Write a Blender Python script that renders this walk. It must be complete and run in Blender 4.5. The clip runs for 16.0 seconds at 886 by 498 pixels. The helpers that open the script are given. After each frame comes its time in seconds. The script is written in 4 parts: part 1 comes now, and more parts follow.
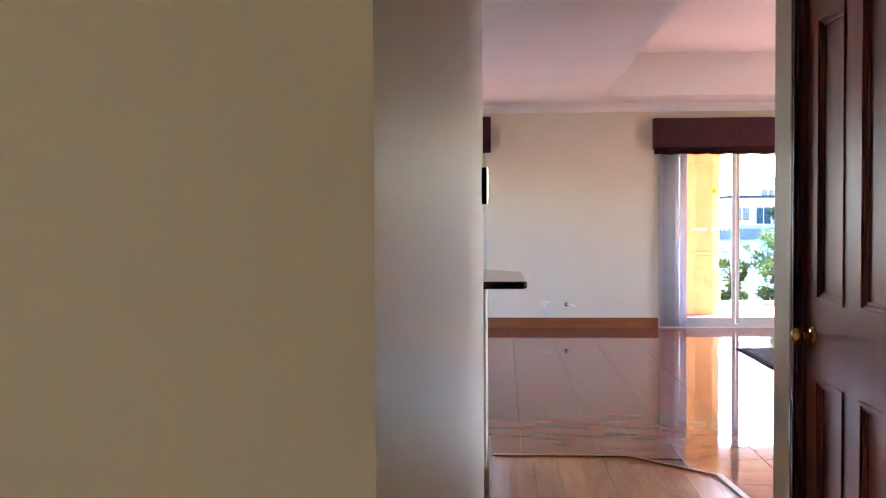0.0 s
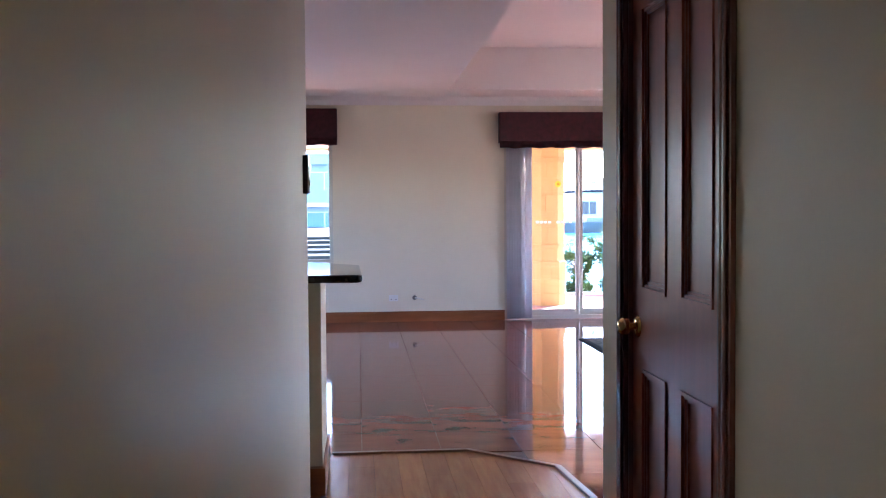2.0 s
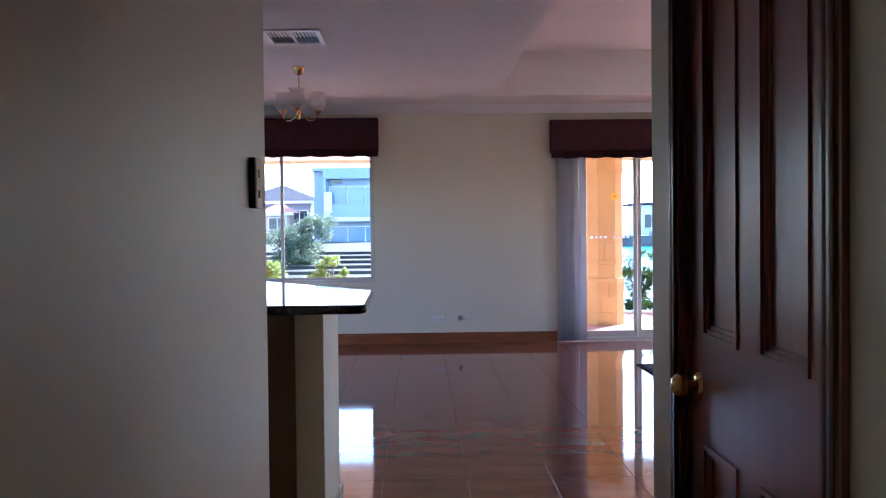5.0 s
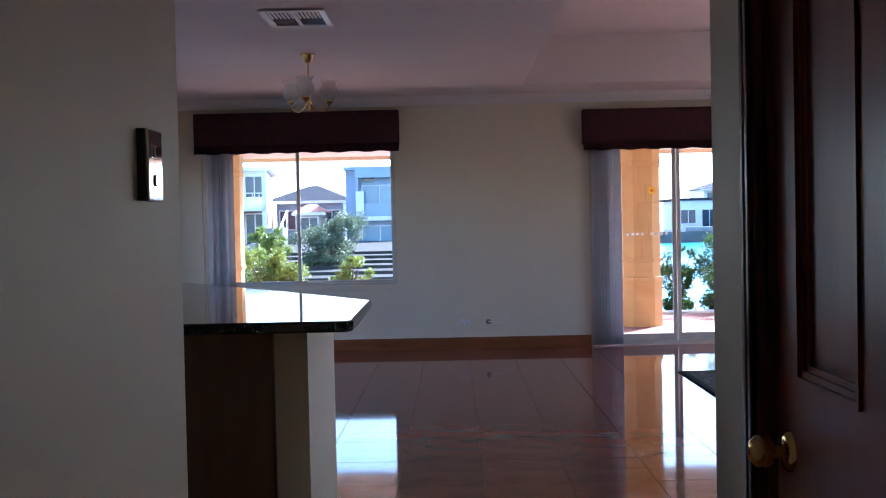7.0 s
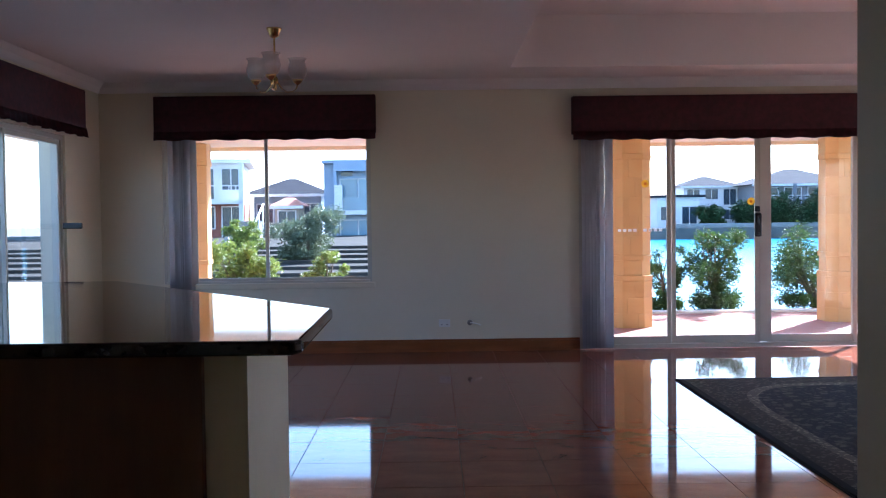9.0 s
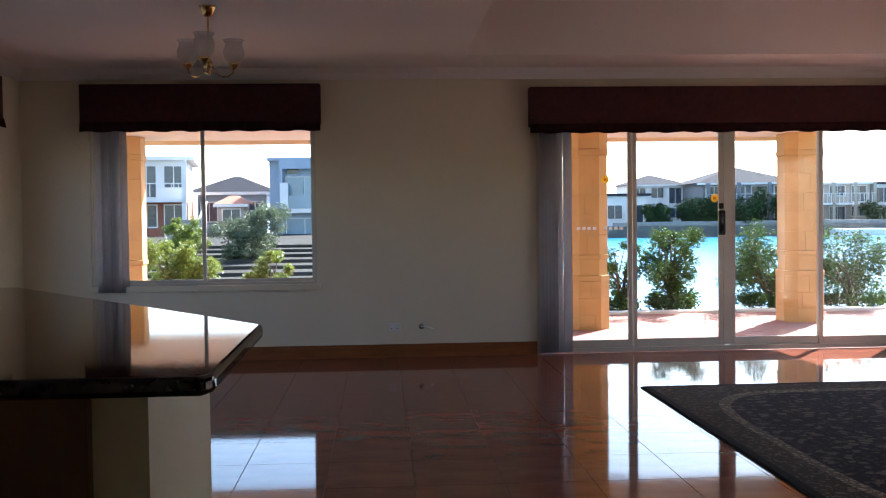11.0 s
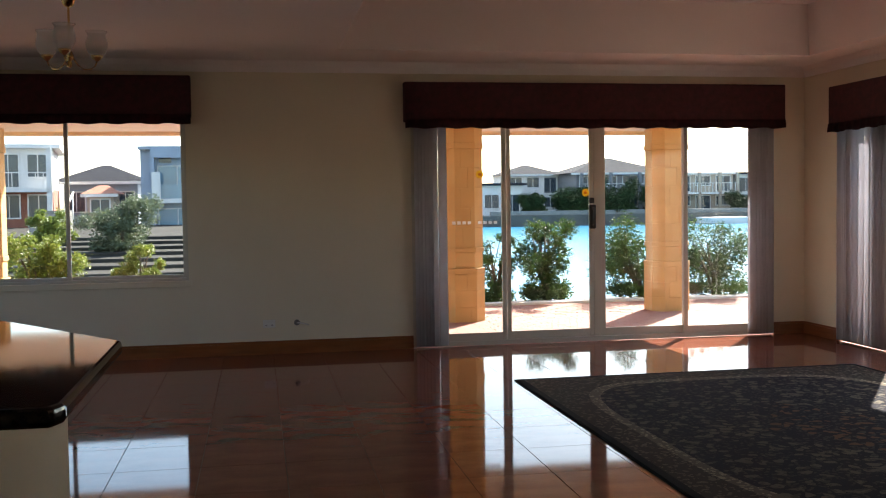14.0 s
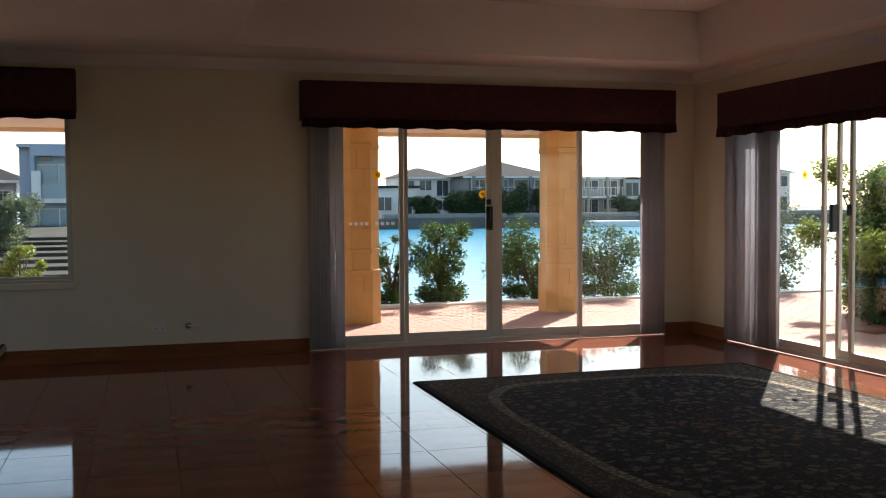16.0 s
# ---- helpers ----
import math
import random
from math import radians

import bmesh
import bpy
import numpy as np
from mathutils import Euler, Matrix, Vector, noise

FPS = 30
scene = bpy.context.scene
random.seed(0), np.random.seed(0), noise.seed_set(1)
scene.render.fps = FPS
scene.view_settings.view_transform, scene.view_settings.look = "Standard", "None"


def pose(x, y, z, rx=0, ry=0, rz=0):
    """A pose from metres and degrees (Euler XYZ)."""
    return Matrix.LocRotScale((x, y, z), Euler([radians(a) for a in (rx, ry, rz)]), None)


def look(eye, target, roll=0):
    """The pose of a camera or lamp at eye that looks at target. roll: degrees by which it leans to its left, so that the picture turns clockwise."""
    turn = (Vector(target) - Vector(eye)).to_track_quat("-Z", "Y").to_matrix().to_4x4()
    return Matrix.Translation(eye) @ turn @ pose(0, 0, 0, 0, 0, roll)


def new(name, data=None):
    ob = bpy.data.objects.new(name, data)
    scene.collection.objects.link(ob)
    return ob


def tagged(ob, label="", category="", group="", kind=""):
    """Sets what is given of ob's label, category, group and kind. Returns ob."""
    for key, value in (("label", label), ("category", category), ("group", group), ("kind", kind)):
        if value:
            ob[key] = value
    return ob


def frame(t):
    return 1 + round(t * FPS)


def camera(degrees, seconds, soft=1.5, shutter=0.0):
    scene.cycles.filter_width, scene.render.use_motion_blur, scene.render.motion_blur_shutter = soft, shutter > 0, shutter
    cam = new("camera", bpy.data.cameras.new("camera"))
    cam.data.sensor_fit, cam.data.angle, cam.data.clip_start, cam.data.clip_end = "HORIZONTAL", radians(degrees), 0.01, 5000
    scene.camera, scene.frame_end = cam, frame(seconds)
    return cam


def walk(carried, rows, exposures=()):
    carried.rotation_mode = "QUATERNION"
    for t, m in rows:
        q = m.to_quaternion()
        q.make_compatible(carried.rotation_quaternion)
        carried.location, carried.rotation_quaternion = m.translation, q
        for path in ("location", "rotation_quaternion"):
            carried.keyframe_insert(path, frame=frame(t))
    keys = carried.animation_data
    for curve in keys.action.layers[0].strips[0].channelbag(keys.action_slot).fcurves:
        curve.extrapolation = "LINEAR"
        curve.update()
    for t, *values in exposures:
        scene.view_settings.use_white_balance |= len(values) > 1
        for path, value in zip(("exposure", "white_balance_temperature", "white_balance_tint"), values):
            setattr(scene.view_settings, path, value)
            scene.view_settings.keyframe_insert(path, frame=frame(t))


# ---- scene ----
cam = camera(47.5, 16.0, soft=1.1)
PATH = [
    (0, (-1.885, -12.397, 1.357), (-2.004, -10.402, 1.295), -0.3),
    (0.5, (-1.842, -12.374, 1.364), (-1.801, -10.376, 1.285), -0.1),
    (1, (-1.825, -12.307, 1.357), (-1.729, -10.311, 1.276), -0.4),
    (1.5, (-1.814, -12.304, 1.357), (-1.68, -10.31, 1.277), -0.6),
    (2, (-1.792, -12.268, 1.344), (-1.624, -10.276, 1.269), -0.4),
    (2.5, (-1.776, -12.239, 1.351), (-1.592, -10.249, 1.276), -0.3),
    (3, (-1.727, -12.124, 1.351), (-1.559, -10.132, 1.28), -0.1),
    (3.5, (-1.691, -12.022, 1.353), (-1.554, -10.028, 1.291), -0.0),
    (4, (-1.634, -11.831, 1.351), (-1.531, -9.835, 1.296), -0.2),
    (4.5, (-1.596, -11.705, 1.36), (-1.525, -9.707, 1.309), -0.6),
    (5, (-1.578, -11.544, 1.356), (-1.531, -9.545, 1.309), -0.6),
    (7.5, (-1.457, -10.701, 1.352), (-1.483, -8.702, 1.3), -1.3),
    (8, (-1.461, -10.526, 1.351), (-1.475, -8.526, 1.294), -1.0),
    (10.5, (-1.487, -9.642, 1.325), (-1.396, -7.645, 1.263), -0.8),
    (11, (-1.49, -9.557, 1.33), (-1.366, -7.562, 1.266), -0.7),
    (11.5, (-1.446, -9.535, 1.346), (-1.3, -7.541, 1.278), -0.8),
    (12, (-1.413, -9.565, 1.364), (-1.242, -7.573, 1.29), -0.8),
    (12.5, (-1.421, -9.578, 1.385), (-1.213, -7.59, 1.305), -0.7),
    (13, (-1.441, -9.572, 1.389), (-1.184, -7.591, 1.305), -0.7),
    (13.5, (-1.449, -9.565, 1.389), (-1.139, -7.591, 1.302), -0.8),
    (14, (-1.459, -9.548, 1.385), (-1.097, -7.583, 1.296), -0.8),
    (14.5, (-1.457, -9.533, 1.385), (-1.043, -7.578, 1.295), -0.8),
    (15, (-1.458, -9.511, 1.384), (-0.989, -7.569, 1.294), -0.6),
    (15.5, (-1.473, -9.483, 1.376), (-0.946, -7.556, 1.288), -0.5),
    (16, (-1.489, -9.459, 1.369), (-0.919, -7.544, 1.283), -0.4),
]
EXPOSURES = [(0.0, 4.9, 5500, 20), (1.0, 4.55, 5050, 20), (2.5, 4.35, 4950, 20), (3.5, 4.1, 4900, 20), (5.0, 3.65, 4850, 19), (7.5, 3.0, 4850, 17), (8.0, 2.95, 4850, 17),
             (10.5, 2.6, 5550, 14), (12.5, 2.5, 6300, 13), (14.0, 2.3, 6550, 11), (15.0, 2.1, 6600, 10), (16.0, 1.7, 6600, 9)]
walk(cam, [(t, look(eye, target, roll)) for t, eye, target, roll in PATH], EXPOSURES)

# ---- light ----
SUN_AZ, SUN_EL = math.atan2(0.61, 0.79), radians(36)
world = bpy.data.worlds.new("world")
scene.world = world
world.use_nodes = True
wn = world.node_tree.nodes
sky = wn.new("ShaderNodeTexSky")
sky.sky_type, sky.sun_disc = "NISHITA", False
sky.sun_elevation, sky.sun_rotation = SUN_EL, SUN_AZ
wn["Background"].inputs["Strength"].default_value = 0.11
world.node_tree.links.new(sky.outputs[0], wn["Background"].inputs["Color"])
sun = new("sun", bpy.data.lights.new("sun", "SUN"))
sun.data.energy, sun.data.angle, sun.data.color = 4.6, radians(0.5), (1.0, 0.95, 0.87)
sun.matrix_world = look((0, 0, 0), (-math.sin(SUN_AZ) * math.cos(SUN_EL), -math.cos(SUN_AZ) * math.cos(SUN_EL), -math.sin(SUN_EL)))


# ---- materials ----
def mat(name, a, b=None, rough=0.6, scale=6.0, fine=60.0, bump=0.1, metal=0.0, spread=0.0, stretch=(1, 1, 1), coat=0.0, spec=0.5):
    """Two-scale procedural surface: broad tone from a to b, fine grain, relief, and a tone of its own per object."""
    m = bpy.data.materials.new(name)
    m.use_nodes = True
    n, l = m.node_tree.nodes, m.node_tree.links
    p = n["Principled BSDF"]
    b = b or tuple(c * 0.85 for c in a)
    tc, mp = n.new("ShaderNodeTexCoord"), n.new("ShaderNodeMapping")
    mp.inputs["Scale"].default_value = stretch
    l.new(tc.outputs["Object"], mp.inputs["Vector"])
    n1, n2 = n.new("ShaderNodeTexNoise"), n.new("ShaderNodeTexNoise")
    for nn, sc in ((n1, scale), (n2, fine)):
        nn.inputs["Scale"].default_value, nn.inputs["Detail"].default_value = sc, 5
        l.new(mp.outputs[0], nn.inputs["Vector"])
    add = n.new("ShaderNodeMath")
    add.operation = "MULTIPLY_ADD"
    add.inputs[1].default_value = 0.35
    l.new(n2.outputs[0], add.inputs[0])
    l.new(n1.outputs[0], add.inputs[2])
    ramp = n.new("ShaderNodeValToRGB")
    ramp.color_ramp.elements[0].position, ramp.color_ramp.elements[1].position = 0.45, 0.9
    ramp.color_ramp.elements[0].color, ramp.color_ramp.elements[1].color = (*b, 1), (*a, 1)
    l.new(add.outputs[0], ramp.inputs[0])
    out = ramp.outputs[0]
    if spread:
        info, hsv, mr = n.new("ShaderNodeObjectInfo"), n.new("ShaderNodeHueSaturation"), n.new("ShaderNodeMapRange")
        mr.inputs["To Min"].default_value, mr.inputs["To Max"].default_value = 1 - spread, 1 + spread
        l.new(info.outputs["Random"], mr.inputs["Value"])
        l.new(mr.outputs[0], hsv.inputs["Value"])
        l.new(out, hsv.inputs["Color"])
        out = hsv.outputs[0]
    l.new(out, p.inputs["Base Color"])
    p.inputs["Roughness"].default_value, p.inputs["Metallic"].default_value = rough, metal
    p.inputs["Coat Weight"].default_value, p.inputs["Coat Roughness"].default_value = coat, 0.1
    p.inputs["Specular IOR Level"].default_value = spec
    if bump:
        bp = n.new("ShaderNodeBump")
        bp.inputs["Strength"].default_value, bp.inputs["Distance"].default_value = bump, 0.004
        l.new(add.outputs[0], bp.inputs["Height"])
        l.new(bp.outputs[0], p.inputs["Normal"])
    return m


def glass_mat(name, tint=(1, 1, 1)):
    m = bpy.data.materials.new(name)
    m.use_nodes = True
    n, l = m.node_tree.nodes, m.node_tree.links
    n.clear()
    out, mix, tr, gl, fr, pw, ma = (n.new("ShaderNode" + k) for k in ("OutputMaterial", "MixShader", "BsdfTransparent", "BsdfGlossy", "LayerWeight", "Math", "Math"))
    tr.inputs[0].default_value = (*tint, 1)
    gl.inputs["Roughness"].default_value = 0.02
    fr.inputs["Blend"].default_value = 0.5
    pw.operation, ma.operation = "POWER", "MULTIPLY_ADD"
    pw.inputs[1].default_value, ma.inputs[1].default_value, ma.inputs[2].default_value = 5.0, 0.8, 0.025
    l.new(fr.outputs["Facing"], pw.inputs[0])
    l.new(pw.outputs[0], ma.inputs[0])
    l.new(ma.outputs[0], mix.inputs[0])
    l.new(tr.outputs[0], mix.inputs[1])
    l.new(gl.outputs[0], mix.inputs[2])
    l.new(mix.outputs[0], out.inputs[0])
    return m


CREAM = mat("cream_wall_paint", (0.76, 0.69, 0.535), (0.72, 0.645, 0.49), 0.48, 1.5, 220, 0.08, spec=0.3)
CEILING = mat("white_ceiling_paint", (0.82, 0.76, 0.74), (0.78, 0.72, 0.70), 0.8, 1.2, 150, 0.05)
TILE = mat("polished_terracotta_porcelain", (0.25, 0.090, 0.053), (0.16, 0.055, 0.034), 0.05, 3.0, 45, 0.0, spread=0.07, stretch=(1, 2.5, 1), spec=0.13)
GROUT = mat("tile_grout", (0.24, 0.13, 0.09), (0.16, 0.08, 0.055), 0.9, 8, 200, 0.2)
TIMBER = mat("honey_timber_floor", (0.50, 0.23, 0.075), (0.36, 0.15, 0.045), 0.24, 3, 40, 0.04, spread=0.14, stretch=(9, 0.9, 1))
TRIMWOOD = mat("oiled_timber_trim", (0.28, 0.10, 0.032), (0.18, 0.06, 0.018), 0.35, 3, 60, 0.08, stretch=(1, 1, 9))
DOORWOOD = mat("mahogany_stained_door", (0.30, 0.075, 0.040), (0.225, 0.053, 0.028), 0.30, 3, 50, 0.015, stretch=(9, 9, 0.8))
DARKWOOD = mat("dark_mahogany_architrave", (0.15, 0.042, 0.025), (0.095, 0.026, 0.016), 0.28, 3, 60, 0.06, stretch=(9, 9, 0.8))
GRANITE = mat("polished_black_granite", (0.018, 0.018, 0.02), (0.006, 0.006, 0.007), 0.05, 40, 260, 0.0)
BRASS = mat("polished_brass", (0.78, 0.54, 0.22), (0.60, 0.40, 0.15), 0.16, 10, 80, 0.02, metal=1.0)
CHROME = mat("chrome_plate", (0.80, 0.80, 0.80), (0.72, 0.72, 0.72), 0.06, 10, 80, 0.0, metal=1.0)
FABRIC = mat("burgundy_damask", (0.080, 0.017, 0.022), (0.030, 0.008, 0.010), 0.9, 16, 300, 0.5)
ALU = mat("cream_powdercoat_aluminium", (0.62, 0.58, 0.49), (0.57, 0.53, 0.44), 0.4, 5, 100, 0.03)
BLIND = mat("grey_fabric_blind", (0.64, 0.63, 0.66), (0.57, 0.56, 0.59), 0.8, 6, 250, 0.12, spread=0.05)
WHITEP = mat("white_plastic", (0.80, 0.78, 0.74), (0.74, 0.72, 0.68), 0.35, 10, 80, 0.02)
BLACKP = mat("black_plastic", (0.02, 0.02, 0.02), (0.012, 0.012, 0.012), 0.4, 10, 80, 0.05)
LIME = mat("golden_limestone_block", (0.62, 0.41, 0.17), (0.53, 0.33, 0.125), 0.85, 5, 60, 0.4, spread=0.04)
SOFFIT = mat("peach_soffit_paint", (0.78, 0.63, 0.45), (0.72, 0.57, 0.40), 0.8, 2, 90, 0.08)
BRICKP = mat("red_clay_paver", (0.42, 0.20, 0.14), (0.30, 0.13, 0.09), 0.85, 8, 90, 0.4, spread=0.16)
SOIL = mat("sandy_soil", (0.34, 0.27, 0.19), (0.22, 0.17, 0.11), 0.95, 2, 30, 0.6)
WATER = mat("canal_water", (0.035, 0.22, 0.35), (0.028, 0.18, 0.30), 0.2, 0.8, 5, 0.5, spec=0.04)
LEAF = mat("glossy_green_leaf", (0.085, 0.135, 0.03), (0.03, 0.06, 0.014), 0.6, 3, 20, 0.05, spec=0.2)
LEAF_Y = mat("yellow_green_leaf", (0.26, 0.30, 0.05), (0.11, 0.15, 0.025), 0.5, 3, 20, 0.05)
LEAF_G = mat("grey_green_leaf", (0.17, 0.20, 0.11), (0.07, 0.095, 0.05), 0.6, 3, 20, 0.05)
ROCK = mat("dark_bank_rock", (0.15, 0.14, 0.12), (0.07, 0.065, 0.058), 0.95, 0.8, 5, 0.8)
TERR = mat("weathered_terrace_stone", (0.062, 0.056, 0.047), (0.034, 0.031, 0.026), 0.95, 1.2, 9, 0.8, spec=0.1)
LEAF_D = mat("dark_green_leaf", (0.045, 0.075, 0.025), (0.018, 0.034, 0.012), 0.9, 0.6, 6, 0.05, spec=0.1)
TEAL = mat("teal_tinted_glass", (0.20, 0.30, 0.36), (0.15, 0.235, 0.29), 0.08, 2, 10, 0.0)
RENDERD = mat("dark_grey_render", (0.20, 0.20, 0.21), (0.16, 0.16, 0.17), 0.8, 1, 20, 0.1)
BARK = mat("brown_bark", (0.14, 0.10, 0.065), (0.07, 0.05, 0.03), 0.95, 10, 60, 0.6)
RENDERW = mat("white_render", (0.72, 0.70, 0.67), (0.62, 0.60, 0.57), 0.8, 1, 20, 0.1)
RENDERB = mat("blue_grey_render", (0.31, 0.36, 0.43), (0.27, 0.315, 0.38), 0.7, 1, 20, 0.1)
RENDERP = mat("tan_render", (0.45, 0.36, 0.28), (0.38, 0.30, 0.23), 0.8, 1, 20, 0.1)
REDBR = mat("red_brick_facade", (0.36, 0.14, 0.09), (0.26, 0.09, 0.06), 0.85, 3, 30, 0.2)
ROOFG = mat("grey_roof_tiles", (0.04, 0.04, 0.047), (0.022, 0.022, 0.027), 0.95, 3, 40, 0.4, spec=0.1)
ROOFR = mat("terracotta_roof_tiles", (0.45, 0.18, 0.10), (0.32, 0.12, 0.07), 0.8, 3, 40, 0.4)
STONEW = mat("grey_limestone_wall", (0.30, 0.285, 0.26), (0.18, 0.17, 0.155), 0.9, 2, 25, 0.6)
DARKGL = mat("dark_window_glass", (0.05, 0.07, 0.09), (0.03, 0.045, 0.06), 0.08, 2, 10, 0.0)
YELLOW = mat("yellow_sticker", (0.80, 0.50, 0.03), (0.70, 0.40, 0.02), 0.5, 30, 90, 0.0)
ORANGE = mat("orange_sticker", (0.65, 0.22, 0.02), (0.55, 0.17, 0.02), 0.5, 30, 90, 0.0)
PANE = glass_mat("clear_glass", (0.95, 0.97, 0.96))


def veil(m, clear, through_light):
    """Let a surface pass part of the light: clear see-through, or scattered."""
    n, l = m.node_tree.nodes, m.node_tree.links
    p, out = n["Principled BSDF"], n["Material Output"]
    mix, t = n.new("ShaderNodeMixShader"), n.new("ShaderNodeBsdfTransparent" if clear else "ShaderNodeBsdfTranslucent")
    mix.inputs[0].default_value = through_light
    if not clear:
        l.new(p.inputs["Base Color"].links[0].from_socket, t.inputs["Color"])
    l.new(p.outputs[0], mix.inputs[1])
    l.new(t.outputs[0], mix.inputs[2])
    l.new(mix.outputs[0], out.inputs[0])
    return m


YELLOW, ORANGE, BLIND = veil(YELLOW, False, 0.75), veil(ORANGE, False, 0.75), veil(BLIND, False, 0.45)
FROST = veil(mat("frosted_white_film", (0.85, 0.85, 0.85), rough=0.6), False, 0.8)
SHADE = veil(mat("frosted_shade_glass", (0.82, 0.80, 0.78), rough=0.25), True, 0.72)
for leafy in (LEAF, LEAF_Y, LEAF_G):
    veil(leafy, False, 0.32)



def rug_mat():
    m = mat("wool_rug", (0.03, 0.03, 0.035), rough=0.95, bump=0.6, fine=350)
    n, l = m.node_tree.nodes, m.node_tree.links
    p, tc = n["Principled BSDF"], n.new("ShaderNodeTexCoord")
    sep = n.new("ShaderNodeSeparateXYZ")
    l.new(tc.outputs["Object"], sep.inputs[0])

    def m2(op, a, b):
        k = n.new("ShaderNodeMath")
        k.operation = op
        for i, v in enumerate((a, b)):
            if isinstance(v, (int, float)):
                k.inputs[i].default_value = v
            else:
                l.new(v, k.inputs[i])
        return k.outputs[0]

    def mix(f, a, b):
        k = n.new("ShaderNodeMix")
        k.data_type = "RGBA"
        l.new(f, k.inputs["Factor"])
        for i, v in (("A", a), ("B", b)):
            sock = [x for x in k.inputs if x.name == i and x.type == "RGBA"][0]
            if isinstance(v, tuple):
                sock.default_value = (*v, 1)
            else:
                l.new(v, sock)
        return [x for x in k.outputs if x.type == "RGBA"][0]
    v1, v2 = n.new("ShaderNodeTexVoronoi"), n.new("ShaderNodeTexVoronoi")
    v1.inputs["Scale"].default_value, v2.inputs["Scale"].default_value = 12, 30
    nz = n.new("ShaderNodeTexNoise")
    nz.inputs["Scale"].default_value = 9
    wob = n.new("ShaderNodeVectorMath")
    wob.operation = "MULTIPLY_ADD"
    wob.inputs[1].default_value = (0.12, 0.12, 0)
    l.new(tc.outputs["Object"], nz.inputs["Vector"])
    l.new(nz.outputs["Color"], wob.inputs[0])
    l.new(tc.outputs["Object"], wob.inputs[2])
    for v in (v1, v2):
        l.new(wob.outputs[0], v.inputs["Vector"])
    motif = m2("LESS_THAN", v1.outputs["Distance"], 0.36)
    small = m2("LESS_THAN", v2.outputs["Distance"], 0.36)
    ax, ay = m2("ABSOLUTE", sep.outputs[0], 0), m2("ABSOLUTE", sep.outputs[1], 0)
    ex, ey = m2("SUBTRACT", 1.45, ax), m2("SUBTRACT", 2.05, ay)
    edge = m2("MINIMUM", ex, ey)
    rx, ry = m2("MULTIPLY", ax, 0.87), m2("MULTIPLY", ay, 0.60)
    oval = m2("SQRT", m2("ADD", m2("POWER", rx, 4), m2("POWER", ry, 4)), 0)
    field = mix(motif, (0.024, 0.023, 0.028), (0.135, 0.118, 0.092))
    field = mix(small, field, (0.075, 0.068, 0.06))
    border = mix(small, (0.06, 0.05, 0.042), (0.165, 0.138, 0.105))
    inner = m2("LESS_THAN", oval, 1.0)
    ring = m2("LESS_THAN", m2("ABSOLUTE", m2("SUBTRACT", oval, 1.05), 0), 0.06)
    col = mix(inner, border, field)
    col = mix(ring, col, mix(small, (0.15, 0.125, 0.095), (0.38, 0.32, 0.23)))
    med = m2("LESS_THAN", m2("ADD", m2("MULTIPLY", ax, 1.6), ay), 0.75)
    col = mix(m2("MULTIPLY", med, motif), col, (0.15, 0.085, 0.055))
    rim = m2("LESS_THAN", edge, 0.05)
    col = mix(rim, col, (0.018, 0.017, 0.018))
    l.new(col, p.inputs["Base Color"])
    p.inputs["Specular IOR Level"].default_value = 0.04
    return m


RUG = rug_mat()


# ---- mesh helpers ----
def box(bm, x0, x1, y0, y1, z0, z1, bevel=0.0):
    m = Matrix.Translation(((x0 + x1) / 2, (y0 + y1) / 2, (z0 + z1) / 2)) @ Matrix.Diagonal((abs(x1 - x0), abs(y1 - y0), abs(z1 - z0), 1))
    g = bmesh.ops.create_cube(bm, size=1, matrix=m)
    if bevel:
        ed = list({e for v in g["verts"] for e in v.link_edges})
        bmesh.ops.bevel(bm, geom=ed, offset=bevel, segments=2, affect="EDGES", profile=0.5)
    return bm


def bx(*a, bevel=0.0):
    return box(bmesh.new(), *a, bevel=bevel)


def prism(bm, pts, z0, z1, bevel=0.0):
    lo, hi = [bm.verts.new((x, y, z0)) for x, y in pts], [bm.verts.new((x, y, z1)) for x, y in pts]
    k = len(pts)
    fs = [bm.faces.new(lo[::-1]), bm.faces.new(hi)] + [bm.faces.new((lo[i], lo[(i + 1) % k], hi[(i + 1) % k], hi[i])) for i in range(k)]
    bmesh.ops.recalc_face_normals(bm, faces=fs)
    if bevel:
        bmesh.ops.bevel(bm, geom=list({e for f in fs for e in f.edges}), offset=bevel, segments=3, affect="EDGES", profile=0.5)
    return bm


def lathe(bm, prof, m=Matrix(), seg=20):
    """Turned body from (radius, height) pairs."""
    rings = [[bm.verts.new(m @ Vector((r * math.cos(a), r * math.sin(a), z))) for a in (2 * math.pi * i / seg for i in range(seg))] for r, z in prof]
    for a, b in zip(rings, rings[1:]):
        for i in range(seg):
            f = bm.faces.new((a[i], a[(i + 1) % seg], b[(i + 1) % seg], b[i]))
            f.smooth = True
    return bm


